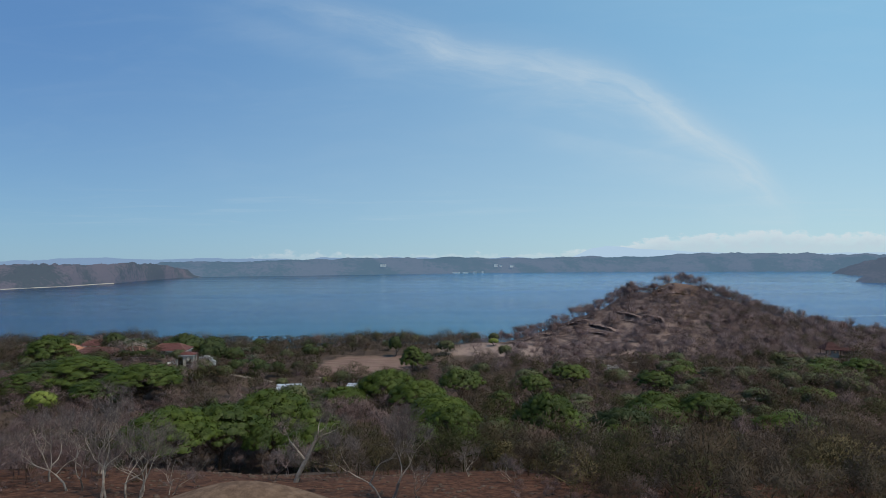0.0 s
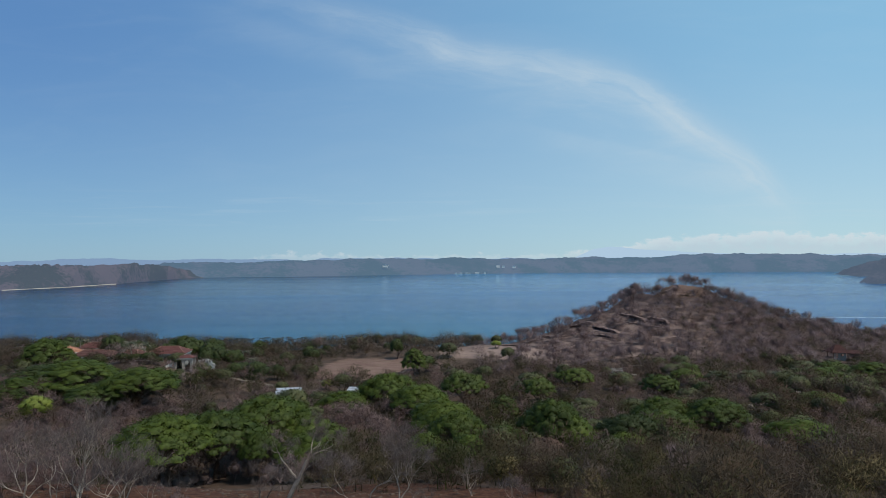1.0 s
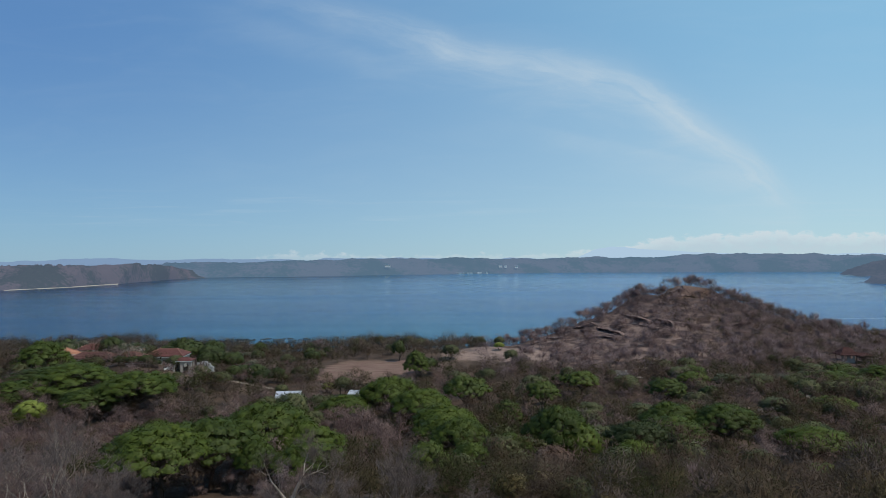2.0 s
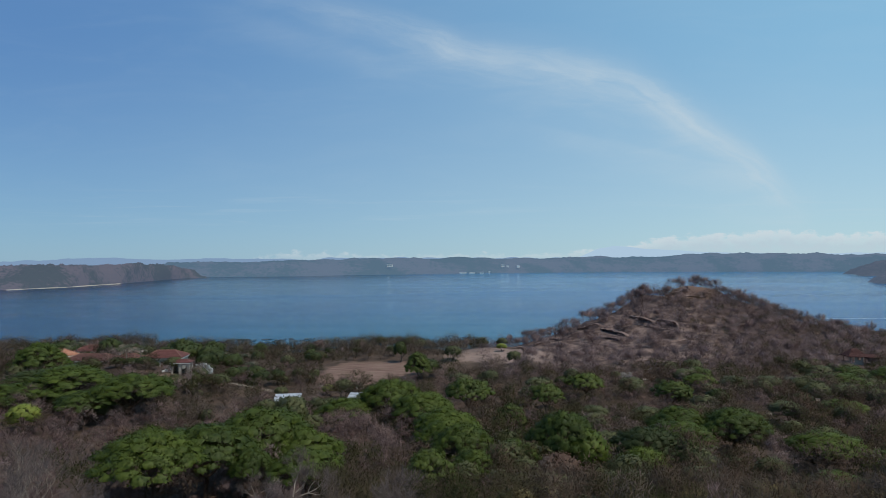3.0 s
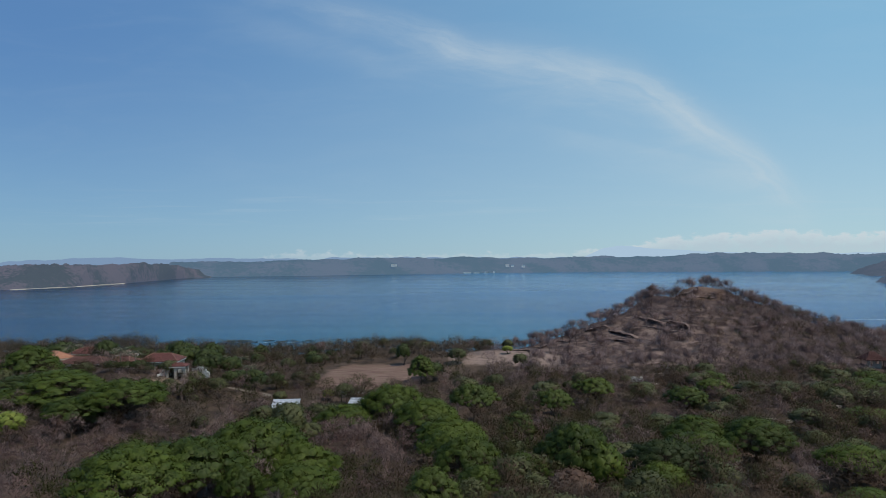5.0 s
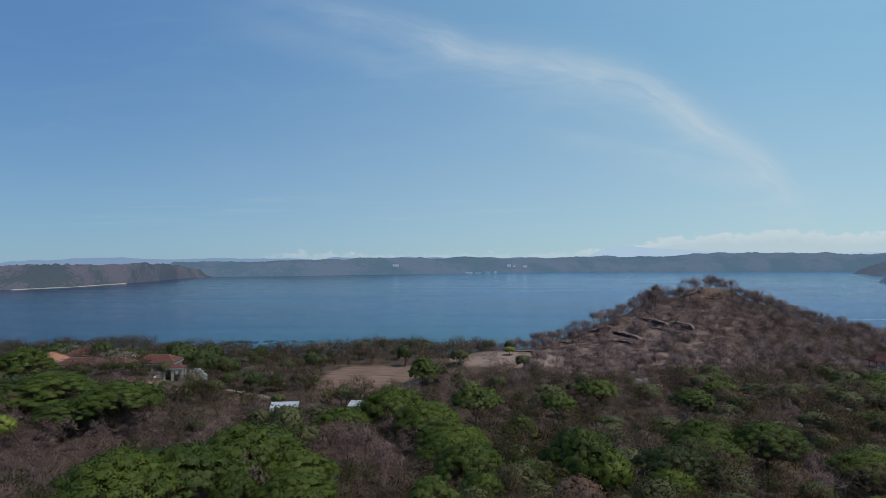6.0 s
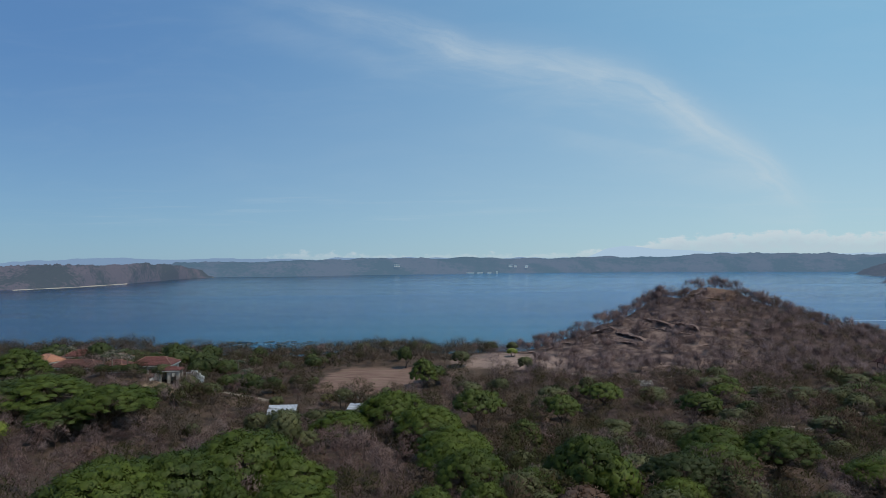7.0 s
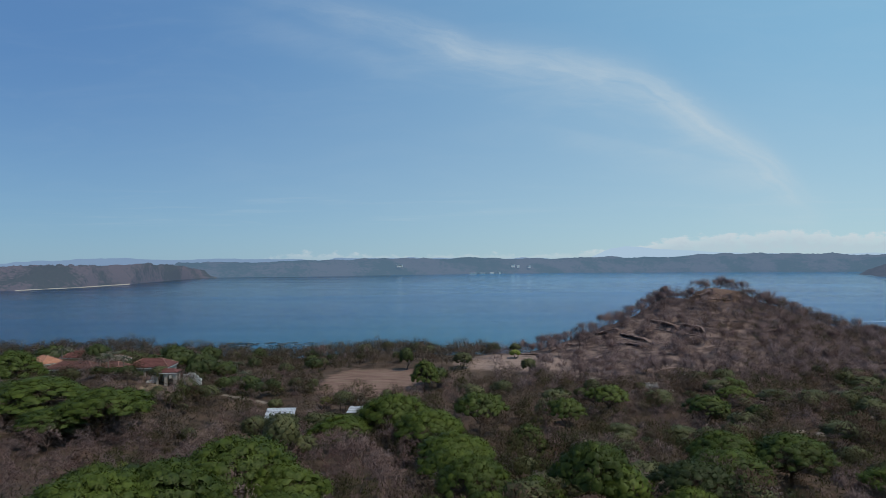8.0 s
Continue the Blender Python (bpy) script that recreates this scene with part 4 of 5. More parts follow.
OLIVE[0].at(-62, 172, 1.0, R0)


def pale_tree(x, y, stems, seed, label, twig=0.5, bark=None, bends=(), size=1.0):
    """A leafless tree near the path of the camera; stems: way of each (x, y, z), length, girth, forkings; bends: thick crooked limbs before the stems."""
    rng = random.Random(seed)
    wood, fine, tips = Shape(), Shape(), []
    for pts, r0, r1 in bends:
        n = len(pts) - 1
        for i in range(n):
            wood.tube(Vector(pts[i]), Vector(pts[i + 1]), r0 + (r1 - r0) * i / n, r0 + (r1 - r0) * (i + 1) / n, 7)
    for i, (d, length, r, levels, *foot) in enumerate(stems):
        p = Vector(foot[0]) if foot else Vector((0.18 * i, 0.1 * i, -0.4))
        limb(rng, wood, p, Vector(d).normalized(), length, r * 0.78, levels, tips, 0.42, (2, 3), 0.10, 0.9, 6)
    for p, d, rr in tips:
        twigs(rng, fine, p, d, 12, twig * 1.1, 0.009)
        twigs(rng, fine, p - d * 0.35, d, 4, twig, 0.009)
    Tree("bare_tree", label, mesh("trunk", wood.v, wood.f, bark or BARK_PALE), toned(mesh("crown", fine.v, fine.f, TWIG_PALE), 0.7), G3).at(x, y, size, random.Random(0)).rotation_euler = (0, 0, 0)


pale_tree(-11.1, 49.5, [((0.8, 0.1, 0.6), 1.0, 0.07, 4, (1.75, 0, 3.6)), ((0.2, 0.2, 1), 0.95, 0.065, 4, (1.75, 0, 3.6)), ((0.0, -0.2, 1), 0.9, 0.06, 4, (1.45, 0, 3.2)), ((0.6, -0.1, 0.7), 0.8, 0.05, 3, (1.1, 0.05, 2.4)), ((-0.6, 0, 0.8), 0.8, 0.06, 3, (-0.15, 0, 3.1)), ((0.1, 0.1, 1), 0.8, 0.05, 3, (0.2, 0.1, 2.6))], 4,
          "leaning leafless tree with a pale gnarled trunk", 0.5, None,
          [(((-0.1, 0, -0.4), (0.25, 0, 0.7), (0.7, 0, 1.6), (1.1, 0.05, 2.4), (1.45, 0, 3.2), (1.75, 0, 3.6)), 0.21, 0.08), (((0.85, 0, 1.9), (0.45, 0.05, 2.3), (0.2, 0.1, 2.6), (-0.15, 0, 3.1)), 0.11, 0.06)])
pale_tree(-3.6, 43.2, [((-0.38, 0.1, 1), 1.7, 0.11, 5), ((0.42, 0.0, 1), 1.9, 0.14, 5)], 9, "leafless tree with two pale forked trunks", size=1.2)
pale_tree(-19.4, 41.2, [((-0.22, 0.1, 1), 1.5, 0.10, 4), ((0.25, 0.1, 1), 1.5, 0.11, 5), ((0.5, 0.3, 1), 1.4, 0.08, 4)], 14, "leafless tree with clustered pale stems", size=1.2)
pale_tree(-21.3, 41.4, [((-0.25, 0.0, 1), 2.1, 0.10, 4), ((0.05, 0.2, 1), 2.0, 0.09, 4)], 23, "slender leafless tree with two pale stems", size=1.2)
pale_tree(-28.2, 47.0, [((0.02, 0.1, 1), 1.6, 0.10, 4)], 31, "small leafless tree with white bark", size=1.2)
pale_tree(-13.5, 51.0, [((-0.3, 0, 1), 1.25, 0.07, 3), ((0.25, 0.2, 1), 1.25, 0.07, 3), ((0, 0.4, 1), 1.2, 0.06, 3)], 37, "low rounded leafless grey shrub on bare earth", 0.5, BARK_DARK)
pale_tree(-17.6, 42.2, [((0.3, 0, 1), 1.4, 0.06, 3), ((-0.2, 0.1, 1), 1.3, 0.05, 3)], 41, "slender leafless sapling with grey bark")
pale_tree(-1.3, 44.0, [((-0.1, 0, 1), 1.2, 0.07, 3)], 43, "small dead tree with grey bark", 0.4)
pale_tree(2.2, 52.0, [((0.4, 0, 1), 1.2, 0.06, 3), ((-0.3, 0.2, 1), 1.1, 0.06, 3)], 47, "low leafless shrub on bare earth", 0.4)
pale_tree(-8.0, 56.0, [((0.1, 0, 1), 1.5, 0.06, 3), ((-0.2, 0.2, 1), 1.3, 0.05, 3)], 49, "thin leafless sapling behind bare earth", 0.5, BARK_DARK)
pale_tree(5.5, 49.0, [((0.3, 0, 1), 1.0, 0.05, 3), ((-0.4, 0.2, 1), 1.0, 0.05, 3)], 51, "dead branching shrub on bare earth", 0.4)
pale_tree(-34.0, 50.0, [((0.2, 0, 1), 1.5, 0.09, 3), ((-0.3, 0, 1), 1.4, 0.08, 3)], 53, "leafless grey tree on the dry slope")
pale_tree(-24.6, 44.0, [((-0.3, 0.1, 1), 1.8, 0.09, 4), ((0.3, 0.0, 1), 1.5, 0.08, 4)], 61, "leafless tree with pale twisted limbs", size=1.2)
pale_tree(-26.5, 50.5, [((0.3, 0.1, 1), 1.7, 0.09, 4), ((-0.25, 0.0, 1), 1.5, 0.08, 4)], 63, "leafless tree with pale twisted limbs", size=1.2)
pale_tree(40.0, 110.0, [((0.2, 0.0, 1), 1.8, 0.12, 4), ((-0.25, 0.0, 1), 1.9, 0.12, 4)], 69, "dead tree with white bleached limbs", size=1.3)
pale_tree(36.0, 84.0, [((0.2, 0, 1), 1.8, 0.12, 4), ((-0.35, 0, 1), 1.6, 0.1, 3)], 59, "leafless tree with white limbs in olive brush")
for x, y, r, hgt in ((-40.4, 174, 4.2, 9.2), (-37, 161, 3.8, 10), (-44, 179, 3.4, 7.6), (-38, 195, 3.6, 6.2), (-35, 199, 3.0, 5.4), (-48.5, 178, 3.4, 7.0), (-29.5, 196, 3.0, 5.8), (-22, 200, 3.0, 6.0), (-26, 195, 3.0, 6.6)):
    R0.choice(OLIVE).sized(x, y, r, hgt, R0)
BARE[0].sized(-51, 190, 4.2, 7.2, R0)
BARE[1].sized(-43.5, 185.5, 3.0, 5.4, R0)
for x, y, r, hgt in ((46, 96, 3.2, 4.4), (53, 100, 3.0, 4.0), (24, 92, 2.8, 4.2), (66, 98, 3.4, 4.2), (74, 104, 3.2, 4.4), (38, 108, 3.4, 5.2), (14, 96, 2.6, 4.2), (58, 92, 2.6, 3.4), (80, 116, 3.6, 4.6), (28, 112, 3.0, 4.8),
                     (70, 186, 4.6, 6.0), (84, 170, 4.8, 6.0), (52, 178, 4.8, 6.0), (110, 190, 5.0, 6.4), (96, 204, 4.6, 6.0), (60, 222, 4.8, 6.2), (30, 226, 4.6, 6.0), (82, 232, 5.0, 6.0), (128, 232, 5.2, 6.4), (40, 186, 4.2, 5.6)):
    OLIVE[int(x) % 4].sized(x, y, r, hgt, R0)
for x, y, r, hgt in ((-135.2, 262, 5.0, 11.2), (-105.7, 262, 5.4, 10.6), (-96.6, 250, 4.2, 9.0), (-88, 240, 4.0, 9.2), (-130, 258, 3.6, 7.0), (-141, 257, 3.0, 5.5)):
    DEEP[int(x) % 3].sized(x, y, r, hgt, R0)
for x, y, r, hgt in ((-122, 285, 5.0, 11.0), (-134, 290, 6.5, 12.5), (-165, 300, 6.0, 10.0), (-112, 292, 5.0, 9.0), (-60, 300, 5.0, 9.5), (-44, 303, 5.0, 9.0)):
    BARE[int(y) % 4].sized(x, y, r, hgt, R0)
BARE[3].sized(-57, 186, 3.4, 6.2, R0)
for x, y, r, hgt in ((-97.5, 212.4, 3.0, 4.0), (-101, 212, 3.0, 3.0), (-94.5, 213, 1.8, 2.6), (-106.5, 212.5, 3.2, 3.4), (-79.6, 212.0, 3.2, 2.8), (-75, 214.5, 3.0, 2.8), (-102, 213.5, 2.4, 2.8), 
                     (-86, 233, 3.4, 6.6), (-83, 235, 4.0, 7.6), (-78, 238, 4.2, 8.0), (-71, 226, 3.4, 5.5), (-63, 224, 3.6, 5.4)):
    R0.choice(DEEP).sized(x, y, r, hgt, R0)
OLIVE[1].at(-34, 214, 1.6, R0)
for x, y, k in ((-72, 221, 1.2), (-66, 226, 1.5), (-60, 230, 1.3), (-78, 205, 1.1), (-74, 209, 1.0), (-96, 240, 1.9), (-88, 244, 2.0), (-106, 246, 1.6), (-125, 262, 2.1), (-119, 258, 1.8)):
    R0.choice(DEEP).at(x, y, k, R0)


for n, kinds, x0, x1, y0, y1, keep, size in (
        (115, OLIVE, 0, 200, 85, 250, lambda x, y: patchy(x, y, 0.4, -0.6), (0.7, 1.6)),
        (60, OLIVE, -190, 0, 160, 250, None, (0.7, 1.4)),
        (16, UMB_FAR, 60, 220, 150, 236, lambda x, y: patchy(x, y, 2.2, 0.1), (0.6, 0.95)),
        (26, DEEP, 20, 210, 150, 244, None, (0.8, 1.4)),
        (26, DEEP, -260, -40, 262, 330, None, (1.0, 1.7)),
        (40, OLIVE, -300, 30, 262, 350, None, (0.9, 1.7)),
        (35, BARE, -330, 40, 280, 360, lambda x, y: ~on_hill(x, y), (1.1, 1.7)),
        (50, BARE, -140, 10, 100, 165, None, (0.6, 1.1)),
        (36, BARE, -20, 150, 62, 240, None, (0.7, 1.2)),
        (18, BARE, 6, 78, 52, 104, None, (0.75, 1.05)),
        (22, OLIVE, 6, 84, 52, 104, None, (0.55, 0.95)),
        (8, STRAW, 10, 70, 50, 90, None, (0.6, 0.9)),
        (95, HILLT, 20, 200, 248, 345, on_hill, (0.9, 1.55)),
        (14, DEEP, 120, 220, 225, 262, None, (0.8, 1.3))):
    for x, y in spots_in(RNG, n * 2, x0, x1, y0, y1, keep)[:n]:
        R0.choice(kinds).at(float(x), float(y), R0.uniform(*size), R0, R0.uniform(0.85, 1.1))
for x, y, s in ((104, 204, 1.0), (-119, 245, 1.2), (-103.5, 214, 1.15), (-99.0, 214.5, 1.05), (-108, 217, 1.0), (-88, 241, 1.2), (-79, 252, 1.2), (-149.5, 262, 1.7), (-70, 232, 1.1), (-135, 262, 1.1)):
    R0.choice(PALMS).at(x, y, s, R0)
CREST = ((121, 354), (125, 355), (129, 354), (133, 357), (118, 357), (127, 359), (137, 352), (141, 355), (102, 368), (101, 366), (109, 360), (113, 362), (106, 356), (98, 358), (94, 352), (103, 361), (88, 350), (84, 346), (80, 349), (74, 344), (70, 341), (64, 340), (59, 338), (52, 335), (46, 330), (40, 326), (148, 351), (155, 349), (163, 352), (171, 347), (180, 349), (190, 346), (201, 344), (214, 342))
for x, y in CREST:
    R0.choice(HILLT).at(x, y, R0.uniform(1.1, 1.5), R0)


def woods_template(t):
    """A bare tree's trunk and crown as arrays, to be joined into woods."""
    vs, fs, ns, base = [], [], [], 0
    for me in (t.trunk, t.crown):
        v = np.array([p.co for p in me.vertices], np.float32)
        f = np.array([(q.vertices[0], q.vertices[i], q.vertices[i + 1]) for q in me.polygons for i in range(1, len(q.vertices) - 1)], np.int32)
        vs.append(v), fs.append(f + base), ns.append(v - np.array([0, 0, t.top * 0.5], np.float32))
        base += len(v)
    v, f, nor = np.concatenate(vs), np.concatenate(fs), np.concatenate(ns)
    nor /= np.linalg.norm(nor, axis=1, keepdims=True) + 1e-6
    return v, aligned(v, f, nor), nor


scatter("hill_woods", "leafless grey-brown woods over the hill", TWIG_HILL, [woods_template(t) for t in HILLT], spots_in(RNG, 800, 30, 290, 262, 385, on_hill, 6.5)[:150], RNG, (0.9, 1.5))
crest = np.array(CREST[6:], float) + RNG.uniform(-2.5, 2.5, (len(CREST) - 6, 2))
flank = spots_in(RNG, 2600, 108, 290, 250, 372, lambda x, y: on_hill(x, y) & (y < 345 + 0.1 * (x - 120)), 4.4)
scatter("flank_brush", "dense half-dry brown and olive brush on the far flank of the hill", THICKET, FUZZ_H, flank, RNG, (0.6, 1.3))
scatter("crest_brush", "rounded leafless grey-brown bushes along the hill crest", TWIG_HILL, FUZZ_H, np.concatenate([crest, crest + RNG.uniform(-4, 4, crest.shape)]), RNG, (0.9, 1.5))

# ---------------------------------------------------------------- villas and huts
TILE_RED = plain("red_roof_tile", (0.095, 0.036, 0.030), (0.175, 0.066, 0.054), 1.2, 0.85, 0.5, 0.05)
TILE_BROWN = plain("brown_roof_tile", (0.085, 0.040, 0.033), (0.15, 0.066, 0.052), 1.2, 0.85, 0.5, 0.05)
TILE_ORANGE = plain("orange_roof_tile", (0.36, 0.155, 0.09), (0.46, 0.23, 0.145), 1.0, 0.85, 0.4, 0.05)
TILE_GREY = plain("weathered_roof_tile", (0.24, 0.19, 0.16), (0.34, 0.28, 0.23), 1.0, 0.9, 0.4, 0.05)
RIDGE = plain("ridge_tile", (0.24, 0.12, 0.09), (0.34, 0.19, 0.14), 2.0, 0.85)
STUCCO = plain("grey_beige_stucco", (0.30, 0.27, 0.23), (0.40, 0.36, 0.31), 0.7, 0.92)
WHITE = plain("white_plaster", (0.70, 0.67, 0.60), (0.80, 0.78, 0.73), 0.6, 0.9)
PEACH = plain("peach_plaster", (0.62, 0.40, 0.28), (0.70, 0.48, 0.34), 0.6, 0.9)
GLASS = plain("dark_window", (0.02, 0.022, 0.025), (0.035, 0.04, 0.045), 0.5, 0.12)
TIMBER = plain("brown_timber", (0.09, 0.055, 0.035), (0.15, 0.095, 0.06), 2.0, 0.8)
SHEET = plain("white_roof_sheet", (0.32, 0.33, 0.35), (0.52, 0.53, 0.55), 0.5, 0.5, 0.1, 0.01, 0.1)
CONCRETE = plain("grey_concrete", (0.32, 0.30, 0.27), (0.46, 0.43, 0.39), 0.8, 0.9)
ROCK = plain("brown_rock", (0.065, 0.043, 0.035), (0.19, 0.13, 0.10), 0.35, 0.95, 0.9, 0.25)
CLOD = plain("earth_clod", (0.06, 0.038, 0.026), (0.13, 0.085, 0.06), 2.0, 0.95)
ROCK_PALE = plain("pale_rock", (0.24, 0.19, 0.15), (0.42, 0.35, 0.28), 0.4, 0.95, 0.9, 0.2)
ROCK_WET = plain("wet_reef_rock", (0.03, 0.03, 0.03), (0.075, 0.07, 0.065), 0.3, 0.6, 0.9, 0.2)
FOAM = plain("sea_foam", (0.55, 0.66, 0.72), (0.75, 0.80, 0.83), 0.05, 0.7)
SAND = plain("pale_sand", (0.36, 0.31, 0.25), (0.48, 0.43, 0.36), 0.02, 0.95)
THATCH = plain("red_brown_thatch", (0.060, 0.025, 0.021), (0.115, 0.052, 0.043), 1.5, 0.95, 0.8, 0.08)


def tile_roof_mesh(name, w, d, h, material, hip, over=0.5, thick=0.14, gable=False):
    """A hipped or gabled roof, courses of tiles stepping down its slopes; ridge along x, eaves at z = 0."""
    hw, hd = w / 2 + over, d / 2 + over
    rx = hw if gable else max(hw - hip, 0.05)
    sh = Shape()
    n = max(6, int(math.hypot(hd, h) / 0.45))
    for side in (0, 1, 2, 3):
        if gable and side in (1, 3):
            continue
        for i in range(n):
            f0, f1 = i / n, (i + 1) / n
            ring = []
            for f, lift in ((f0, thick * 0.55), (f1, 0.0)):
                x, y, z = hw + (rx - hw) * f, hd * (1 - f), h * f + lift
                ring.append({0: ((-x, -y, z), (x, -y, z)), 1: ((x, -y, z), (x, y, z)), 2: ((x, y, z), (-x, y, z)), 3: ((-x, y, z), (-x, -y, z))}[side])
            k = len(sh.v)
            a, b = ring
            if i:
                sh.f.append((k - 4, k - 3, k + 5, k + 4))
            low = [(p[0], p[1], p[2] - thick) for p in a]
            sh.v += [a[0], a[1], b[1], b[0], low[0], low[1]]
            sh.f += [(k, k + 1, k + 2, k + 3), (k + 4, k + 5, k + 1, k)]
    k = len(sh.v)
    low = -0.45 * thick
    sh.v += [(-hw, -hd, low), (hw, -hd, low), (hw, hd, low), (-hw, hd, low)]
    sh.f.append((k + 3, k + 2, k + 1, k))
    if gable:
        for s in (-1, 1):
            k = len(sh.v)
            sh.v += [(s * hw, -hd, low), (s * hw, hd, low), (s * hw, 0, h)]
            sh.f.append((k, k + 1, k + 2))
    bm = bmesh.new()
    bm.from_mesh(mesh(name, sh.v, sh.f, material))
    bmesh.ops.remove_doubles(bm, verts=bm.verts, dist=0.0005)
    return from_bm(name, bm, material), rx


def wall_mesh(name, length, tall, thick, holes, material, arch=False):
    """An upright wall along x from 0, front face at y = 0, with rectangular or arched openings (x0, x1, z0, z1) cut through."""
    bm = bmesh.new()
    if not arch:
        xs = sorted({0.0, length, *[h[0] for h in holes], *[h[1] for h in holes]})
        zs = sorted({-1.2, tall, *[max(h[2], 0.0) for h in holes], *[h[3] for h in holes]})
        grid = [[[bm.verts.new((gx, gy, gz)) for gz in zs] for gx in xs] for gy in (0, thick)]
        m, n = len(xs) - 1, len(zs) - 1

        def solid(i, j):
            if not (0 <= i < m and 0 <= j < n):
                return False
            cx, cz = (xs[i] + xs[i + 1]) / 2, (zs[j] + zs[j + 1]) / 2
            return not any(h[0] < cx < h[1] and h[2] < cz < h[3] for h in holes)
        for i in range(m):
            for j in range(n):
                if not solid(i, j):
                    continue
                for g in grid:
                    bm.faces.new((g[i][j], g[i + 1][j], g[i + 1][j + 1], g[i][j + 1]))
                for di, dj, p, q in ((-1, 0, (i, j), (i, j + 1)), (1, 0, (i + 1, j), (i + 1, j + 1)), (0, -1, (i, j), (i + 1, j)), (0, 1, (i, j + 1), (i + 1, j + 1))):
                    if not solid(i + di, j + dj):
                        bm.faces.new((grid[0][p[0]][p[1]], grid[0][q[0]][q[1]], grid[1][q[0]][q[1]], grid[1][p[0]][p[1]]))
        return from_bm(name, bm, material)
    x = 0.0
    for x0, x1, z0, z1 in sorted(holes):
        if x0 > x:
            box_bm(bm, x, x0, 0, thick, -1.2, tall)
        if z0 > 0:
            box_bm(bm, x0, x1, 0, thick, -1.2, z0)
        if arch:
            r, steps = (x1 - x0) / 2, 8
            for i in range(steps):
                a0, a1 = math.pi * i / steps, math.pi * (i + 1) / steps
                p0, p1 = (x0 + r - r * math.cos(a0), z1 - r + r * math.sin(a0)), (x0 + r - r * math.cos(a1), z1 - r + r * math.sin(a1))
                vs = [bm.verts.new((px, py, pz)) for py in (0, thick) for px, pz in (p0, p1, (p1[0], tall), (p0[0], tall))]
                for q in ((0, 1, 2, 3), (7, 6, 5, 4), (0, 4, 5, 1), (3, 2, 6, 7)):
                    bm.faces.new([vs[j] for j in q])
        elif z1 < tall:
            box_bm(bm, x0, x1, 0, thick, z1, tall)
        x = x1
    if x < length:
        box_bm(bm, x, length, 0, thick, -1.2, tall)
    return from_bm(name, bm, material)


def add_windows(wall, holes):
    for x0, x1, z0, z1 in holes:
        if z0 <= 0:
            d = part("door", box_mesh("door", x0, x1, 0.12, 0.17, 0, z1, TIMBER), wall)
            continue
        bm = bmesh.new()
        for a in ((x0, x1, z0, z0 + 0.08), (x0, x1, z1 - 0.08, z1), (x0, x0 + 0.08, z0 + 0.08, z1 - 0.08), (x1 - 0.08, x1, z0 + 0.08, z1 - 0.08), ((x0 + x1) / 2 - 0.03, (x0 + x1) / 2 + 0.03, z0 + 0.08, z1 - 0.08)):
            box_bm(bm, a[0], a[1], 0.06, 0.14, a[2], a[3])
        part("window_frame", from_bm("window_frame", bm, TIMBER), wall)
        part("pane", box_mesh("pane", x0 + 0.06, x1 - 0.06, 0.1, 0.115, z0 + 0.06, z1 - 0.06, GLASS, 0), wall)


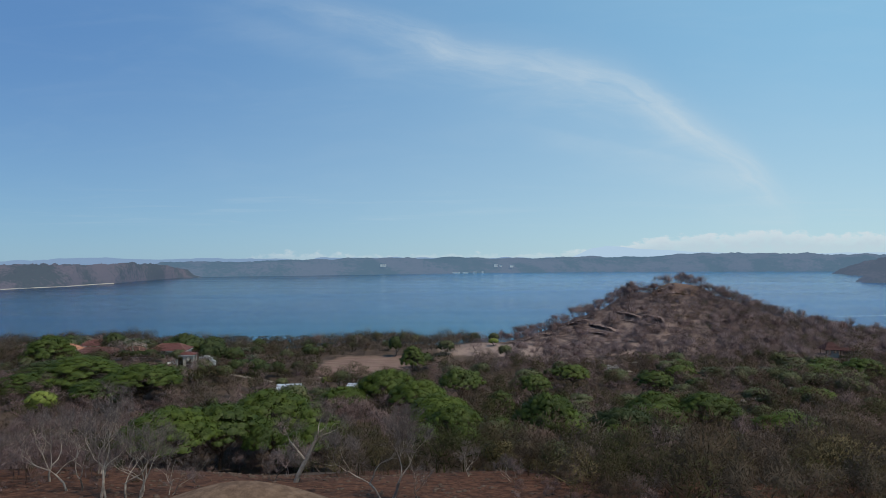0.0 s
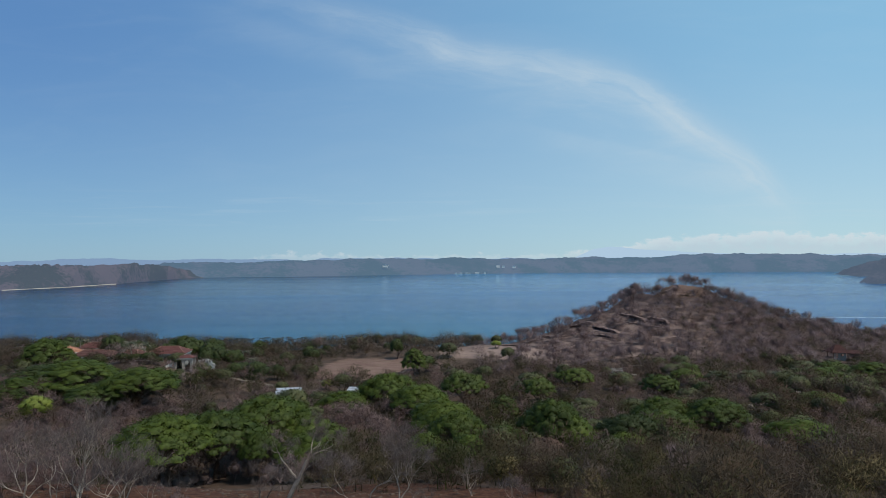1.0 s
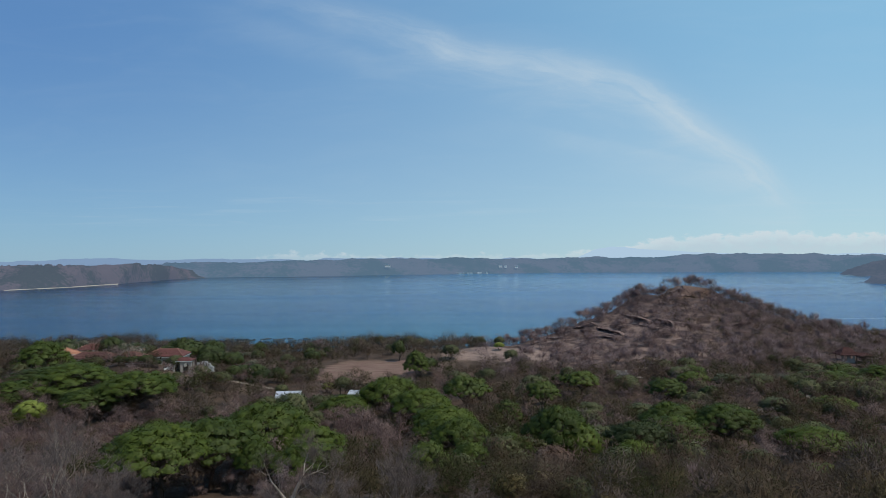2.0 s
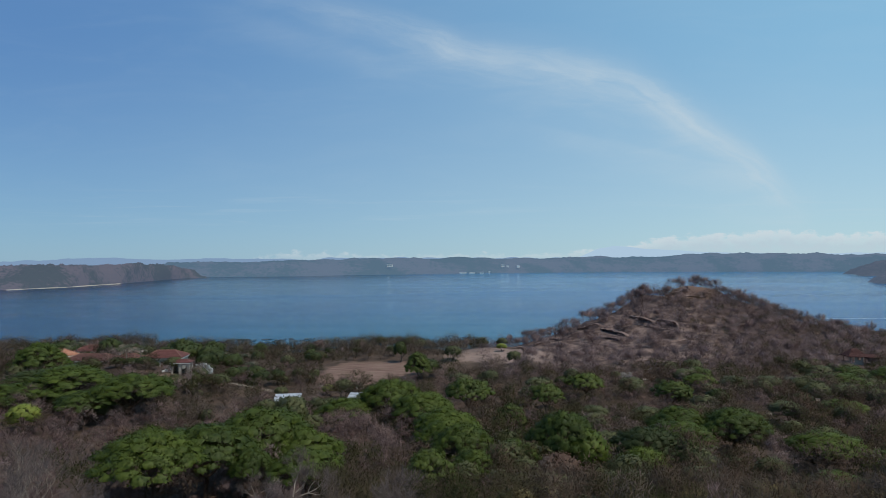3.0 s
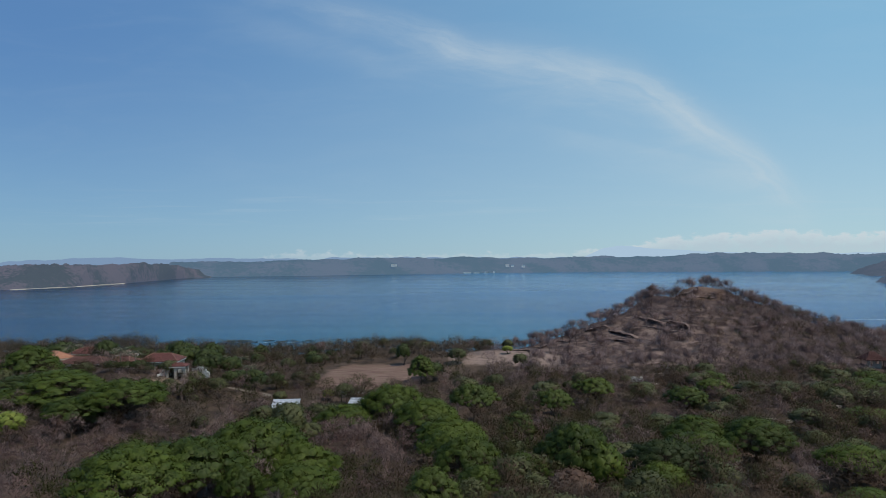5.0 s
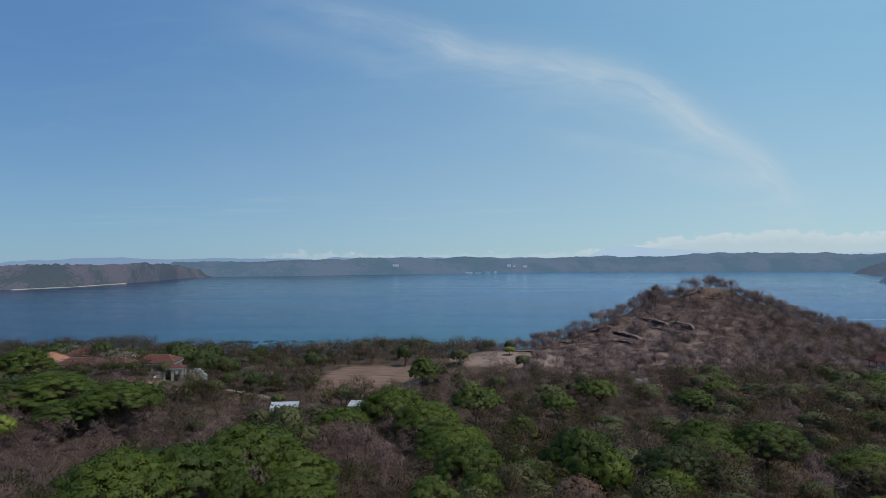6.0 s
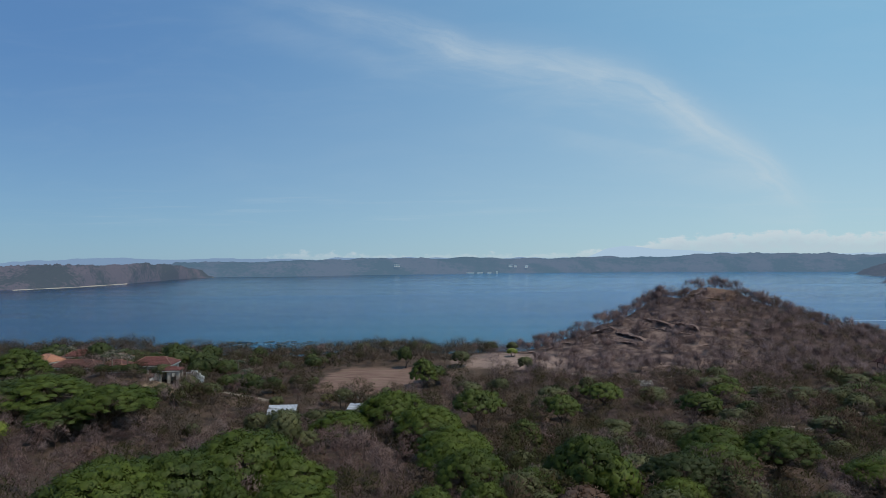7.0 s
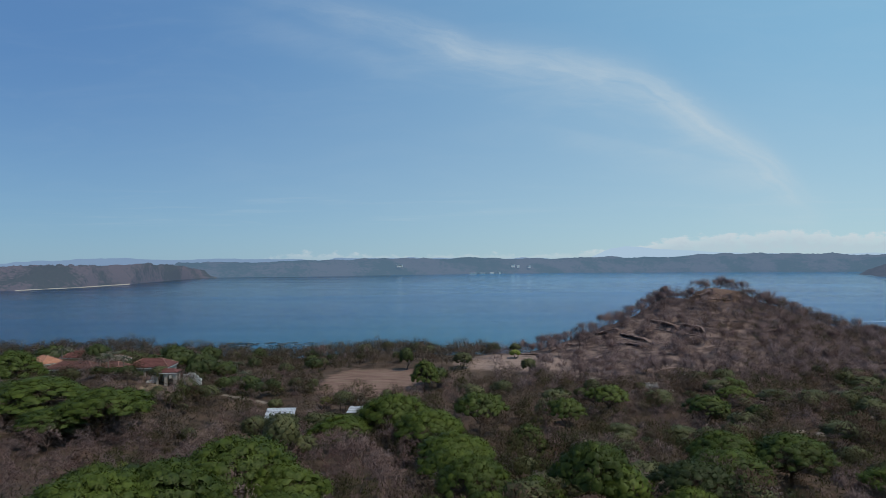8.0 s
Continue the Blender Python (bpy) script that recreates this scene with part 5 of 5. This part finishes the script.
def villa(x, y, z, w, d, tall, rise, roof_mat, wall_mat, turn=0.0, hip=3.0, label="", ridge_line=True):
    """A one-storey house: four walls with openings, a tiled hip roof with ridge tiles."""
    e = tagged(new("villa"), label, "house", "villas near the shore")
    e.matrix_world = pose(x, y, z, 0, 0, turn)
    spans = []
    k = max(2, int(w / 3.4))
    for i in range(k):
        c = w * (i + 0.5) / k
        spans.append((c - 0.55, c + 0.55, 0.9, 2.2) if i != k // 2 else (c - 0.5, c + 0.5, 0.0, 2.15))
    sides = [((-w / 2, -d / 2), 0, w, spans), ((w / 2, -d / 2 + 0.0), 90, d, [(d * 0.3 - 0.5, d * 0.3 + 0.5, 0.9, 2.2), (d * 0.7 - 0.5, d * 0.7 + 0.5, 0.9, 2.2)]),
             ((w / 2, d / 2), 180, w, []), ((-w / 2, d / 2), 270, d, [(d * 0.5 - 0.5, d * 0.5 + 0.5, 0.9, 2.2)])]
    for (px, py), a, L, holes in sides:
        inset = 0.0 if a in (0, 180) else 0.25
        holes = [(h[0] - inset, h[1] - inset, h[2], h[3]) for h in holes]
        o = part("wall", wall_mesh("wall", L - 2 * inset, tall, 0.25, holes, wall_mat), e)
        o.matrix_local = pose(px, py, 0, 0, 0, a) @ pose(inset, 0, 0)
        add_windows(o, holes)
    me, rx = tile_roof_mesh("roof", w, d, rise, roof_mat, hip)
    r = part("roof", me, e, "tiled hip roof with pale ridge tiles")
    r.location = (0, 0, tall + 0.15)
    if ridge_line:
        sh = Shape()
        hw, hd = w / 2 + 0.5, d / 2 + 0.5
        up = Vector((0, 0, 0.1))
        sh.tube(Vector((-rx, 0, rise)) + up, Vector((rx, 0, rise)) + up, 0.13, 0.13, 6)
        for sx in (-1, 1):
            for sy in (-1, 1):
                sh.tube(Vector((sx * rx, 0, rise)) + up, Vector((sx * hw, sy * hd, 0)) + up, 0.12, 0.12, 6)
        part("ridge_tiles", mesh("ridge_tiles", sh.v, sh.f, RIDGE), r, "pale clay ridge tiles")
    # fascia board under the eaves
    bm = bmesh.new()
    hw, hd = w / 2 + 0.42, d / 2 + 0.42
    for a in ((-hw, hw, -hd, -hd + 0.06), (-hw, hw, hd - 0.06, hd), (-hw, -hw + 0.06, -hd + 0.06, hd - 0.06), (hw - 0.06, hw, -hd + 0.06, hd - 0.06)):
        box_bm(bm, a[0], a[1], a[2], a[3], tall - 0.22, tall)
    part("fascia", from_bm("fascia", bm, WHITE), e)
    return e


def portico(x, y, z, w, d, tall, rise, turn, label):
    """An entrance porch: arched front, tiled gable roof."""
    e = tagged(new("entrance_porch"), label, "porch")
    e.matrix_world = pose(x, y, z, 0, 0, turn)
    holes = [(w * 0.10, w * 0.42, 0, tall * 0.74), (w * 0.56, w * 0.88, 0, tall * 0.74)]
    o = part("front_wall", wall_mesh("front_wall", w, tall, 0.35, holes, STUCCO, True), e)
    o.location = (-w / 2, -d / 2, 0)
    for sx, a in ((1, 90), (-1, 270)):
        hs = [(d * 0.25, d * 0.62, 0, tall * 0.74)]
        s = part("side_wall", wall_mesh("side_wall", d - 0.7, tall, 0.3, hs, STUCCO, True), e)
        s.matrix_local = pose(sx * w / 2, -sx * (d / 2 - 0.35), 0, 0, 0, a)
    b = part("back_wall", wall_mesh("back_wall", w, tall, 0.3, [(w * 0.4, w * 0.6, 0, 2.1)], STUCCO), e)
    b.matrix_local = pose(w / 2, d / 2, 0, 0, 0, 180)
    me, rx = tile_roof_mesh("roof", w, d, rise, TILE_RED, 2.2, 0.4)
    part("roof", me, e).location = (0, 0, tall + 0.15)
    part("fascia", box_mesh("fascia", -w / 2 - 0.35, w / 2 + 0.35, -d / 2 - 0.36, -d / 2 - 0.30, tall - 0.2, tall + 0.02, WHITE), e)
    return e


def stepped_wall(x, y, z, outline, thick, turn, label, name="garden_wall", mat=None):
    """A plastered garden wall with a stepped and curved top; outline: length and height along it."""
    bm = bmesh.new()
    n = len(outline)
    front = [bm.verts.new((p[0], 0, p[1])) for p in outline] + [bm.verts.new((p[0], 0, -1.0)) for p in reversed(outline)]
    back = [bm.verts.new((v.co.x, thick, v.co.z)) for v in front]
    bm.faces.new(front), bm.faces.new(list(reversed(back)))
    for i in range(len(front)):
        j = (i + 1) % len(front)
        bm.faces.new((front[i], back[i], back[j], front[j]))
    e = tagged(new(name, from_bm(name, bm, mat or WHITE)), label, "wall")
    e.matrix_world = pose(x, y, z, 0, 0, turn)
    return e


def sheet_roof(x, y, z, w, d, tilt, turn, rows, label):
    """A low shed: corrugated white sheets in rows on timber purlins and posts."""
    e = tagged(new("shed"), label, "shed", "sheet-roofed sheds")
    e.matrix_world = pose(x, y, z, 0, 0, turn)
    tall = 2.3
    rise = math.tan(radians(tilt)) * d
    for i in range(rows):
        y0, y1 = -d / 2 + d * i / rows, -d / 2 + d * (i + 1) / rows - (0.16 if i < rows - 1 else 0)
        cols = 3
        for c in range(cols):
            xa, xb = -w / 2 + w * c / cols, -w / 2 + w * (c + 1) / cols - 0.03
            sh = Shape()
            m = 14
            for j in range(m + 1):
                px = xa + (xb - xa) * j / m
                wv = 0.035 * math.cos(j * math.pi)
                for py in (y0, y1):
                    pz = tall + rise * (py + d / 2) / d + wv + 0.05
                    sh.v += [(px, py, pz), (px, py, pz - 0.02)]
            for j in range(m):
                k = j * 4
                sh.f += [(k, k + 4, k + 6, k + 2), (k + 1, k + 3, k + 7, k + 5), (k, k + 1, k + 5, k + 4), (k + 2, k + 6, k + 7, k + 3)]
            part("roof_sheet", mesh("roof_sheet", sh.v, sh.f, SHEET), e)
    for py in (-d / 2 + 0.15, 0, d / 2 - 0.15):
        zz = tall + rise * (py + d / 2) / d - 0.14
        part("purlin", box_mesh("purlin", -w / 2, w / 2, py - 0.06, py + 0.06, zz, zz + 0.12, TIMBER), e)
        for px in (-w / 2 + 0.2, w / 2 - 0.2):
            part("post", box_mesh("post", px - 0.08, px + 0.08, py - 0.08, py + 0.08, -2.6, zz, TIMBER), e)
    wall = part("back_wall", wall_mesh("back_wall", w - 0.6, tall - 0.2, 0.15, [], CONCRETE), e)
    wall.location = (-w / 2 + 0.3, d / 2 - 0.45, 0)
    return e


def thatched_hut(x, y, z, turn):
    e = tagged(new("hut"), "hut with a steep red-brown thatched roof and a lower lean-to", "hut")
    e.matrix_world = pose(x, y, z, 0, 0, turn)
    me, _ = tile_roof_mesh("roof", 6.0, 6.0, 2.9, THATCH, 2.8, 0.6, 0.3)
    part("roof", me, e).location = (0, 0, 2.4)
    me2, _ = tile_roof_mesh("side_roof", 5.5, 4.5, 1.0, THATCH, 2.0, 0.5, 0.2)
    part("side_roof", me2, e, "low red-brown side roof").location = (5.6, -0.6, 2.2)
    for px, py in ((-2.7, -2.7), (2.7, -2.7), (-2.7, 2.7), (2.7, 2.7), (7.9, -2.4), (7.9, 1.2)):
        part("post", box_mesh("post", px - 0.12, px + 0.12, py - 0.12, py + 0.12, -1.5, 2.4, TIMBER), e)
    w = part("wall", wall_mesh("wall", 5.0, 2.3, 0.2, [(1.0, 2.0, 0.0, 2.0), (3.0, 4.2, 0.9, 1.9)], STUCCO), e)
    w.location = (-2.5, -1.8, 0)


def rock(seed, sx, sy, sz, mat, name="rock", fine=3):
    """A broken, layered rock."""
    bm = bmesh.new()
    bmesh.ops.create_icosphere(bm, subdivisions=fine, radius=1.0)
    for v in bm.verts:
        c = v.co.copy()
        f = 1 + 0.35 * noise.fractal(c * 1.3 + Vector((seed, 0, 0)), 0.9, 2.0, 4)
        z = c.z * f
        z = round(z * 3.2) / 3.2 * 0.6 + z * 0.4
        v.co = Vector((c.x * f * sx, c.y * f * sy, z * sz))
    return from_bm(name, bm, mat)


villa(-95.0, 223.0, 17.6, 11.6, 8.4, 3.2, 2.0, TILE_RED, STUCCO, 6, 3.4, "large beige villa with a red tiled hip roof")
portico(-86.4, 215.2, 17.6, 5.6, 4.2, 2.6, 0.9, 6, "beige entrance porch with arched openings and tiled roof")
stepped_wall(-91.4, 212.0, 17.2, [(0, 0.8), (0.7, 0.9), (1.2, 1.3), (1.7, 2.0), (2.1, 2.4), (2.6, 2.5), (3.0, 2.3)], 0.3, 52, "white plastered garden wall with a curved top", "garden_wall")
stepped_wall(-83.2, 218.0, 17.0, [(0, 2.0), (1.6, 2.0), (1.8, 2.5), (3.9, 2.5), (4.0, 1.9), (5.0, 1.9), (5.1, 1.2), (6.2, 0.9)], 0.35, -12, "white plastered courtyard wall with a stepped top", "garden_wall")
villa(-103.2, 220.5, 16.6, 7.0, 6.0, 2.4, 1.6, TILE_RED, STUCCO, 4, 2.6, "low villa wing with a red tiled hip roof")
villa(-110.5, 229.0, 16.0, 8.5, 7.5, 3.0, 1.9, TILE_BROWN, STUCCO, -8, 3.2, "villa wing with a brown-red tiled hip roof")
villa(-128.0, 237.0, 15.2, 15.0, 8.0, 2.6, 1.9, TILE_BROWN, STUCCO, 4, 3.6, "long low villa with a brown-red tiled roof")
villa(-147.0, 250.0, 14.6, 8.5, 8.0, 2.8, 2.4, TILE_ORANGE, PEACH, -24, 3.4, "small villa with a bright orange tiled roof and peach walls")
villa(-121.0, 250.0, 15.6, 7.0, 6.5, 2.8, 1.7, TILE_GREY, STUCCO, 12, 2.8, "villa with a weathered grey-beige tiled roof")
villa(-150.0, 276.0, 12.6, 11.0, 8.0, 3.2, 2.0, TILE_RED, PEACH, 8, 3.4, "villa with a dull red roof behind trees")
villa(-117.0, 272.0, 11.8, 9.0, 7.0, 3.4, 1.9, TILE_RED, WHITE, -6, 3.0, "white villa with a red tiled roof among palms")
sheet_roof(-46.5, 192.5, ground_z(-46.5, 192.5) + 1.6, 7.6, 8.2, 12, 8, 4, "low shed with white corrugated roof sheets in rows")
sheet_roof(-27.8, 204.0, ground_z(-27.8, 204) + 1.7, 5.8, 4.6, 10, -4, 3, "small shed with a white corrugated sheet roof")
thatched_hut(162, 267, ground_z(162, 267) + 0.5, -8)
stepped_wall(-42.5, 231.0, ground_z(-36, 231), [(0, 0.9), (12, 0.9)], 0.3, 2, "low pale concrete wall beside the field", "low_wall", CONCRETE)
e = tagged(new("concrete_steps"), "three grey concrete steps on the hillside", "steps")
e.location = (65.5, 247, ground_z(65.5, 247) + 0.7)
for i in range(3):
    part("step", box_mesh("step", -2.6 + 0.3 * i, 2.6, i * 0.9, i * 0.9 + 0.7, -3 if i == 0 else 0.35 * i - 0.6, 0.35 * i + 0.12, CONCRETE, 0.03), e)

# ---------------------------------------------------------------- rocks
CLODS = [rock(70 + i, 0.16, 0.13, 0.08, ROCK, "clod", 1) for i in range(4)]
sh_v, sh_f, base = [], [], 0
RC = np.random.default_rng(17)
for i in range(900):
    x, y = RC.uniform(-30, 14), RC.uniform(39, 72)
    me = CLODS[i % 4]
    if i < 4:
        src = [np.empty(len(c.vertices) * 3, np.float32) for c in CLODS]
        [c.vertices.foreach_get("co", a) for c, a in zip(CLODS, src)]
        tri = [np.array([tuple(p.vertices) for p in c.polygons], np.int32) for c in CLODS]
    v = src[i % 4].reshape(-1, 3) * RC.uniform(0.3, 1.5) + np.array([x, y, ground_z(x, y) + 0.01])
    sh_v.append(v), sh_f.append(tri[i % 4] + base)
    base += len(v)
LIT = Shape()
RL = random.Random(77)
for i in range(2600):
    x, y = RL.uniform(-34, 16), RL.uniform(39, 74)
    LIT.sliver(Vector((x, y, ground_z(x, y) + 0.03)), Vector((RL.uniform(-1, 1), RL.uniform(-1, 1), RL.uniform(0.0, 0.35))) * RL.uniform(0.1, 0.55), 0.012, Vector((0, 0, 1)))
tagged(new("fallen_twigs", mesh("fallen_twigs", LIT.v, LIT.f, TWIG_GREY)), "fallen twigs and dry litter on bare soil", "litter", kind="stuff")
tagged(new("clods", mesh("clods", np.concatenate(sh_v), np.concatenate(sh_f), CLOD)), "loose earth clods and stones on bare soil", "stones", kind="stuff")
PALES = [rock(10 + i, 1.6, 0.9, 0.45, ROCK_PALE, "ledge") for i in range(3)]


def lay_rock(me, x, y, s, turn, label, lift=0.0, tall=1.0):
    o = tagged(new("rock_ledge", me), label, "rock", "rock ledges of the hill")
    o.matrix_world = pose(x, y, ground_z(x, y) + lift, 0, 0, turn) @ Matrix.Diagonal((s, s, s * tall, 1))


RR = random.Random(31)
BANK = plain("bank_earth", (0.13, 0.080, 0.066), (0.30, 0.215, 0.18), 0.5, 0.95, 0.8, 0.2)


def undercut(way, over, tall, label, seed):
    """A ledge of hard earth along a way of (x, y): a ragged lip that juts out downhill over a hollow."""
    rng, pts = random.Random(seed), []
    for a, b in zip(way, way[1:]):
        k = max(3, int(math.hypot(b[0] - a[0], b[1] - a[1]) / 0.8))
        pts += [(a[0] + (b[0] - a[0]) * i / k, a[1] + (b[1] - a[1]) * i / k) for i in range(k)]
    pts.append(way[-1])
    sh, n = Shape(), len(pts)
    sx, sy = pts[-1][0] - pts[0][0], pts[-1][1] - pts[0][1]
    L = math.hypot(sx, sy)
    ox, oy = sy / L, -sx / L
    if oy > 0:
        ox, oy = -ox, -oy
    for i, (x, y) in enumerate(pts):
        f = min(1, 6 * i / n, 6 * (n - 1 - i) / n) ** 0.5
        o = over * f * (0.75 + 0.6 * noise.noise(Vector((i * 0.31, seed, 0)))) + 0.05
        t = tall * f * (0.85 + 0.4 * noise.noise(Vector((i * 0.22, seed, 5)))) + 0.05
        z = ground_z(x, y)
        top = z + t + rng.uniform(-0.06, 0.06)
        for out, h in ((-3.2 * f - 0.2, ground_z(x - 3.2 * ox, y - 3.2 * oy) - 0.25), (-1.2 * f, top + 0.02), (o * 0.9, top - 0.05), (o, top - 0.22), (o * 0.85, top - 0.45), (-0.7 * f, top - 0.6), (-0.9 * f, z - 0.3), (o * 0.5, z - 1.6)):
            sh.v.append((x + ox * out, y + oy * out, h))
    for i in range(n - 1):
        for j in range(7):
            a = i * 8 + j
            sh.f.append((a, a + 8, a + 9, a + 1))
    tagged(new("rock_ledge", mesh("rock_ledge", sh.v, sh.f, BANK)), label, "ledge", "earth ledges of the hill")


DARK_LIP, PALE_LIP = "reddish earth ledge with a dark undercut on the dry hill", "low pale earth bank along the dry hill"
for i, (way, over, tall, label) in enumerate((
        (((64, 332), (69, 328), (74, 324)), 1.6, 1.7, DARK_LIP), (((74, 323), (77, 316), (82, 305)), 1.8, 2.2, DARK_LIP), (((88, 327), (92, 318), (97, 312)), 1.5, 2.0, DARK_LIP),
        (((98, 313), (103, 309.5), (106, 304)), 2.2, 2.4, DARK_LIP), (((86, 320), (95, 309), (103, 300)), 0.5, 0.7, PALE_LIP), (((66, 317), (72, 313), (79, 304)), 1.0, 1.2, DARK_LIP),
        (((40, 316), (45, 318)), 1.0, 1.3, DARK_LIP), (((49, 326), (53, 320)), 1.0, 1.3, DARK_LIP), (((131, 303), (143, 307)), 1.3, 1.5, DARK_LIP), (((101, 291), (112, 294)), 0.4, 0.6, PALE_LIP),
        (((71, 266), (76, 272), (84, 273.5)), 0.4, 0.7, PALE_LIP), (((50, 297), (62, 298.5)), 0.4, 0.6, PALE_LIP), (((113, 343), (118, 341.5), (124, 342)), 1.8, 2.3, DARK_LIP),
        (((121, 337.5), (132, 339)), 0.9, 1.0, PALE_LIP), (((55, 292), (66, 290)), 0.8, 0.9, DARK_LIP), (((27, 312), (36, 314)), 0.9, 1.1, DARK_LIP))):
    undercut(way, over * 0.8, tall * 0.72, label, 200 + i)
for x, y in ((86, 181), (90, 184), (94, 180), (83, 186), (98, 190), (104, 192), (62, 238), (70, 242), (45, 268), (50, 262), (78, 262), (84, 266)):
    lay_rock(RR.choice(PALES), x, y, RR.uniform(0.9, 1.6), RR.uniform(-20, 20), "pale flat rock lying in the scrub", 0.25, 0.8)
for i in range(36):
    o = tagged(new("reef_rock", rock(40 + i, RR.uniform(0.7, 3.0), RR.uniform(0.5, 1.3), 0.32, ROCK_WET, "reef_rock", 2)), "low dark wet reef rock awash off the shore", "rock", "reef rocks")
    o.location = (-125 + RR.uniform(-28, 28), 442 + RR.uniform(-10, 9), SEA + 0.08)


def foam(name, label, rows, lift=0.04):
    """A thin ragged band of foam on the water: x, y, half width along it."""
    sh = Shape()
    for i, (x, y, w) in enumerate(rows):
        a = w * (0.6 + 0.8 * noise.noise(Vector((x * 0.09, y * 0.09, 1.0))))
        sh.v += [(x, y - max(a, 0.05), SEA + lift), (x, y + max(w, 0.05), SEA + lift)]
        if i:
            k = i * 2
            sh.f.append((k - 2, k, k + 1, k - 1))
    return tagged(new(name, mesh(name, sh.v, sh.f, FOAM)), label, "foam", kind="stuff")


foam("wake", "white boat wake drawn across the bay", [(330 + i * 6, 612 + 0.02 * i * 6 + math.sin(i * 0.5), 0.4 + 0.9 * min(1, i / 20)) for i in range(70)])
foam("surf", "thin white surf around the reef", [(-152 + i * 1.2, 436 + 2.5 * math.sin(i * 0.4) + 1.2 * math.sin(i * 1.3), 0.16 + 0.2 * math.sin(i * 0.9)) for i in range(48)])


def beach(us, dist, label):
    sh = Shape()
    u = np.linspace(us[0], us[-1], 60)
    d = np.interp(u, us, dist)
    for i in range(60):
        w = 2 + 7 * math.sin(i * 0.35) + 4 * math.sin(i * 1.1)
        sh.v += [(u[i] * (d[i] - w), d[i] - w, 0.1), (u[i] * (d[i] + 45), d[i] + 45, 2.6)]
        if i:
            k = 2 * i
            sh.f.append((k - 2, k, k + 1, k - 1))
    tagged(new("backdrop_beach", mesh("backdrop_beach", sh.v, sh.f, SAND)), label, "beach", kind="structure")


beach((-0.70, -0.60, -0.52), (1300, 1465, 1720), "pale sand beach under the wooded headland")
beach((-0.405, -0.385), (2570, 2590), "short pale beach at the far cove")


def hotel(x, y, z, w, h, label):
    e = tagged(new("waterfront_building"), label, "building", "buildings on the far shore")
    e.location = (x, y, z)
    part("wall", box_mesh("wall", -w / 2, w / 2, 0, 12, -6, h, WHITE, 0), e)
    part("roof", box_mesh("roof", -w / 2 - 1, w / 2 + 1, -1, 13, h, h + 2.4, WHITE, 0), e)
    k = max(2, int(w / 7))
    for i in range(k):
        c = -w / 2 + w * (i + 0.5) / k
        part("window", box_mesh("window", c - 0.9, c + 0.9, -0.2, -0.02, h * 0.45, h * 0.7, GLASS, 0), e)


for px, d, z, w, h in ((0.083, 3770, 42, 30, 10), (0.091, 3775, 40, 22, 8), (0.108, 3800, 38, 26, 9), (-0.095, 3260, 46, 40, 6), (0.02, 3540, 2, 60, 5), (0.035, 3570, 2, 44, 5), (0.05, 3600, 2, 30, 7), (0.062, 3640, 2, 14, 12)):
    hotel(px * d, d, z, w * 0.7, h * 0.6, "pale low building on the far wooded shore")
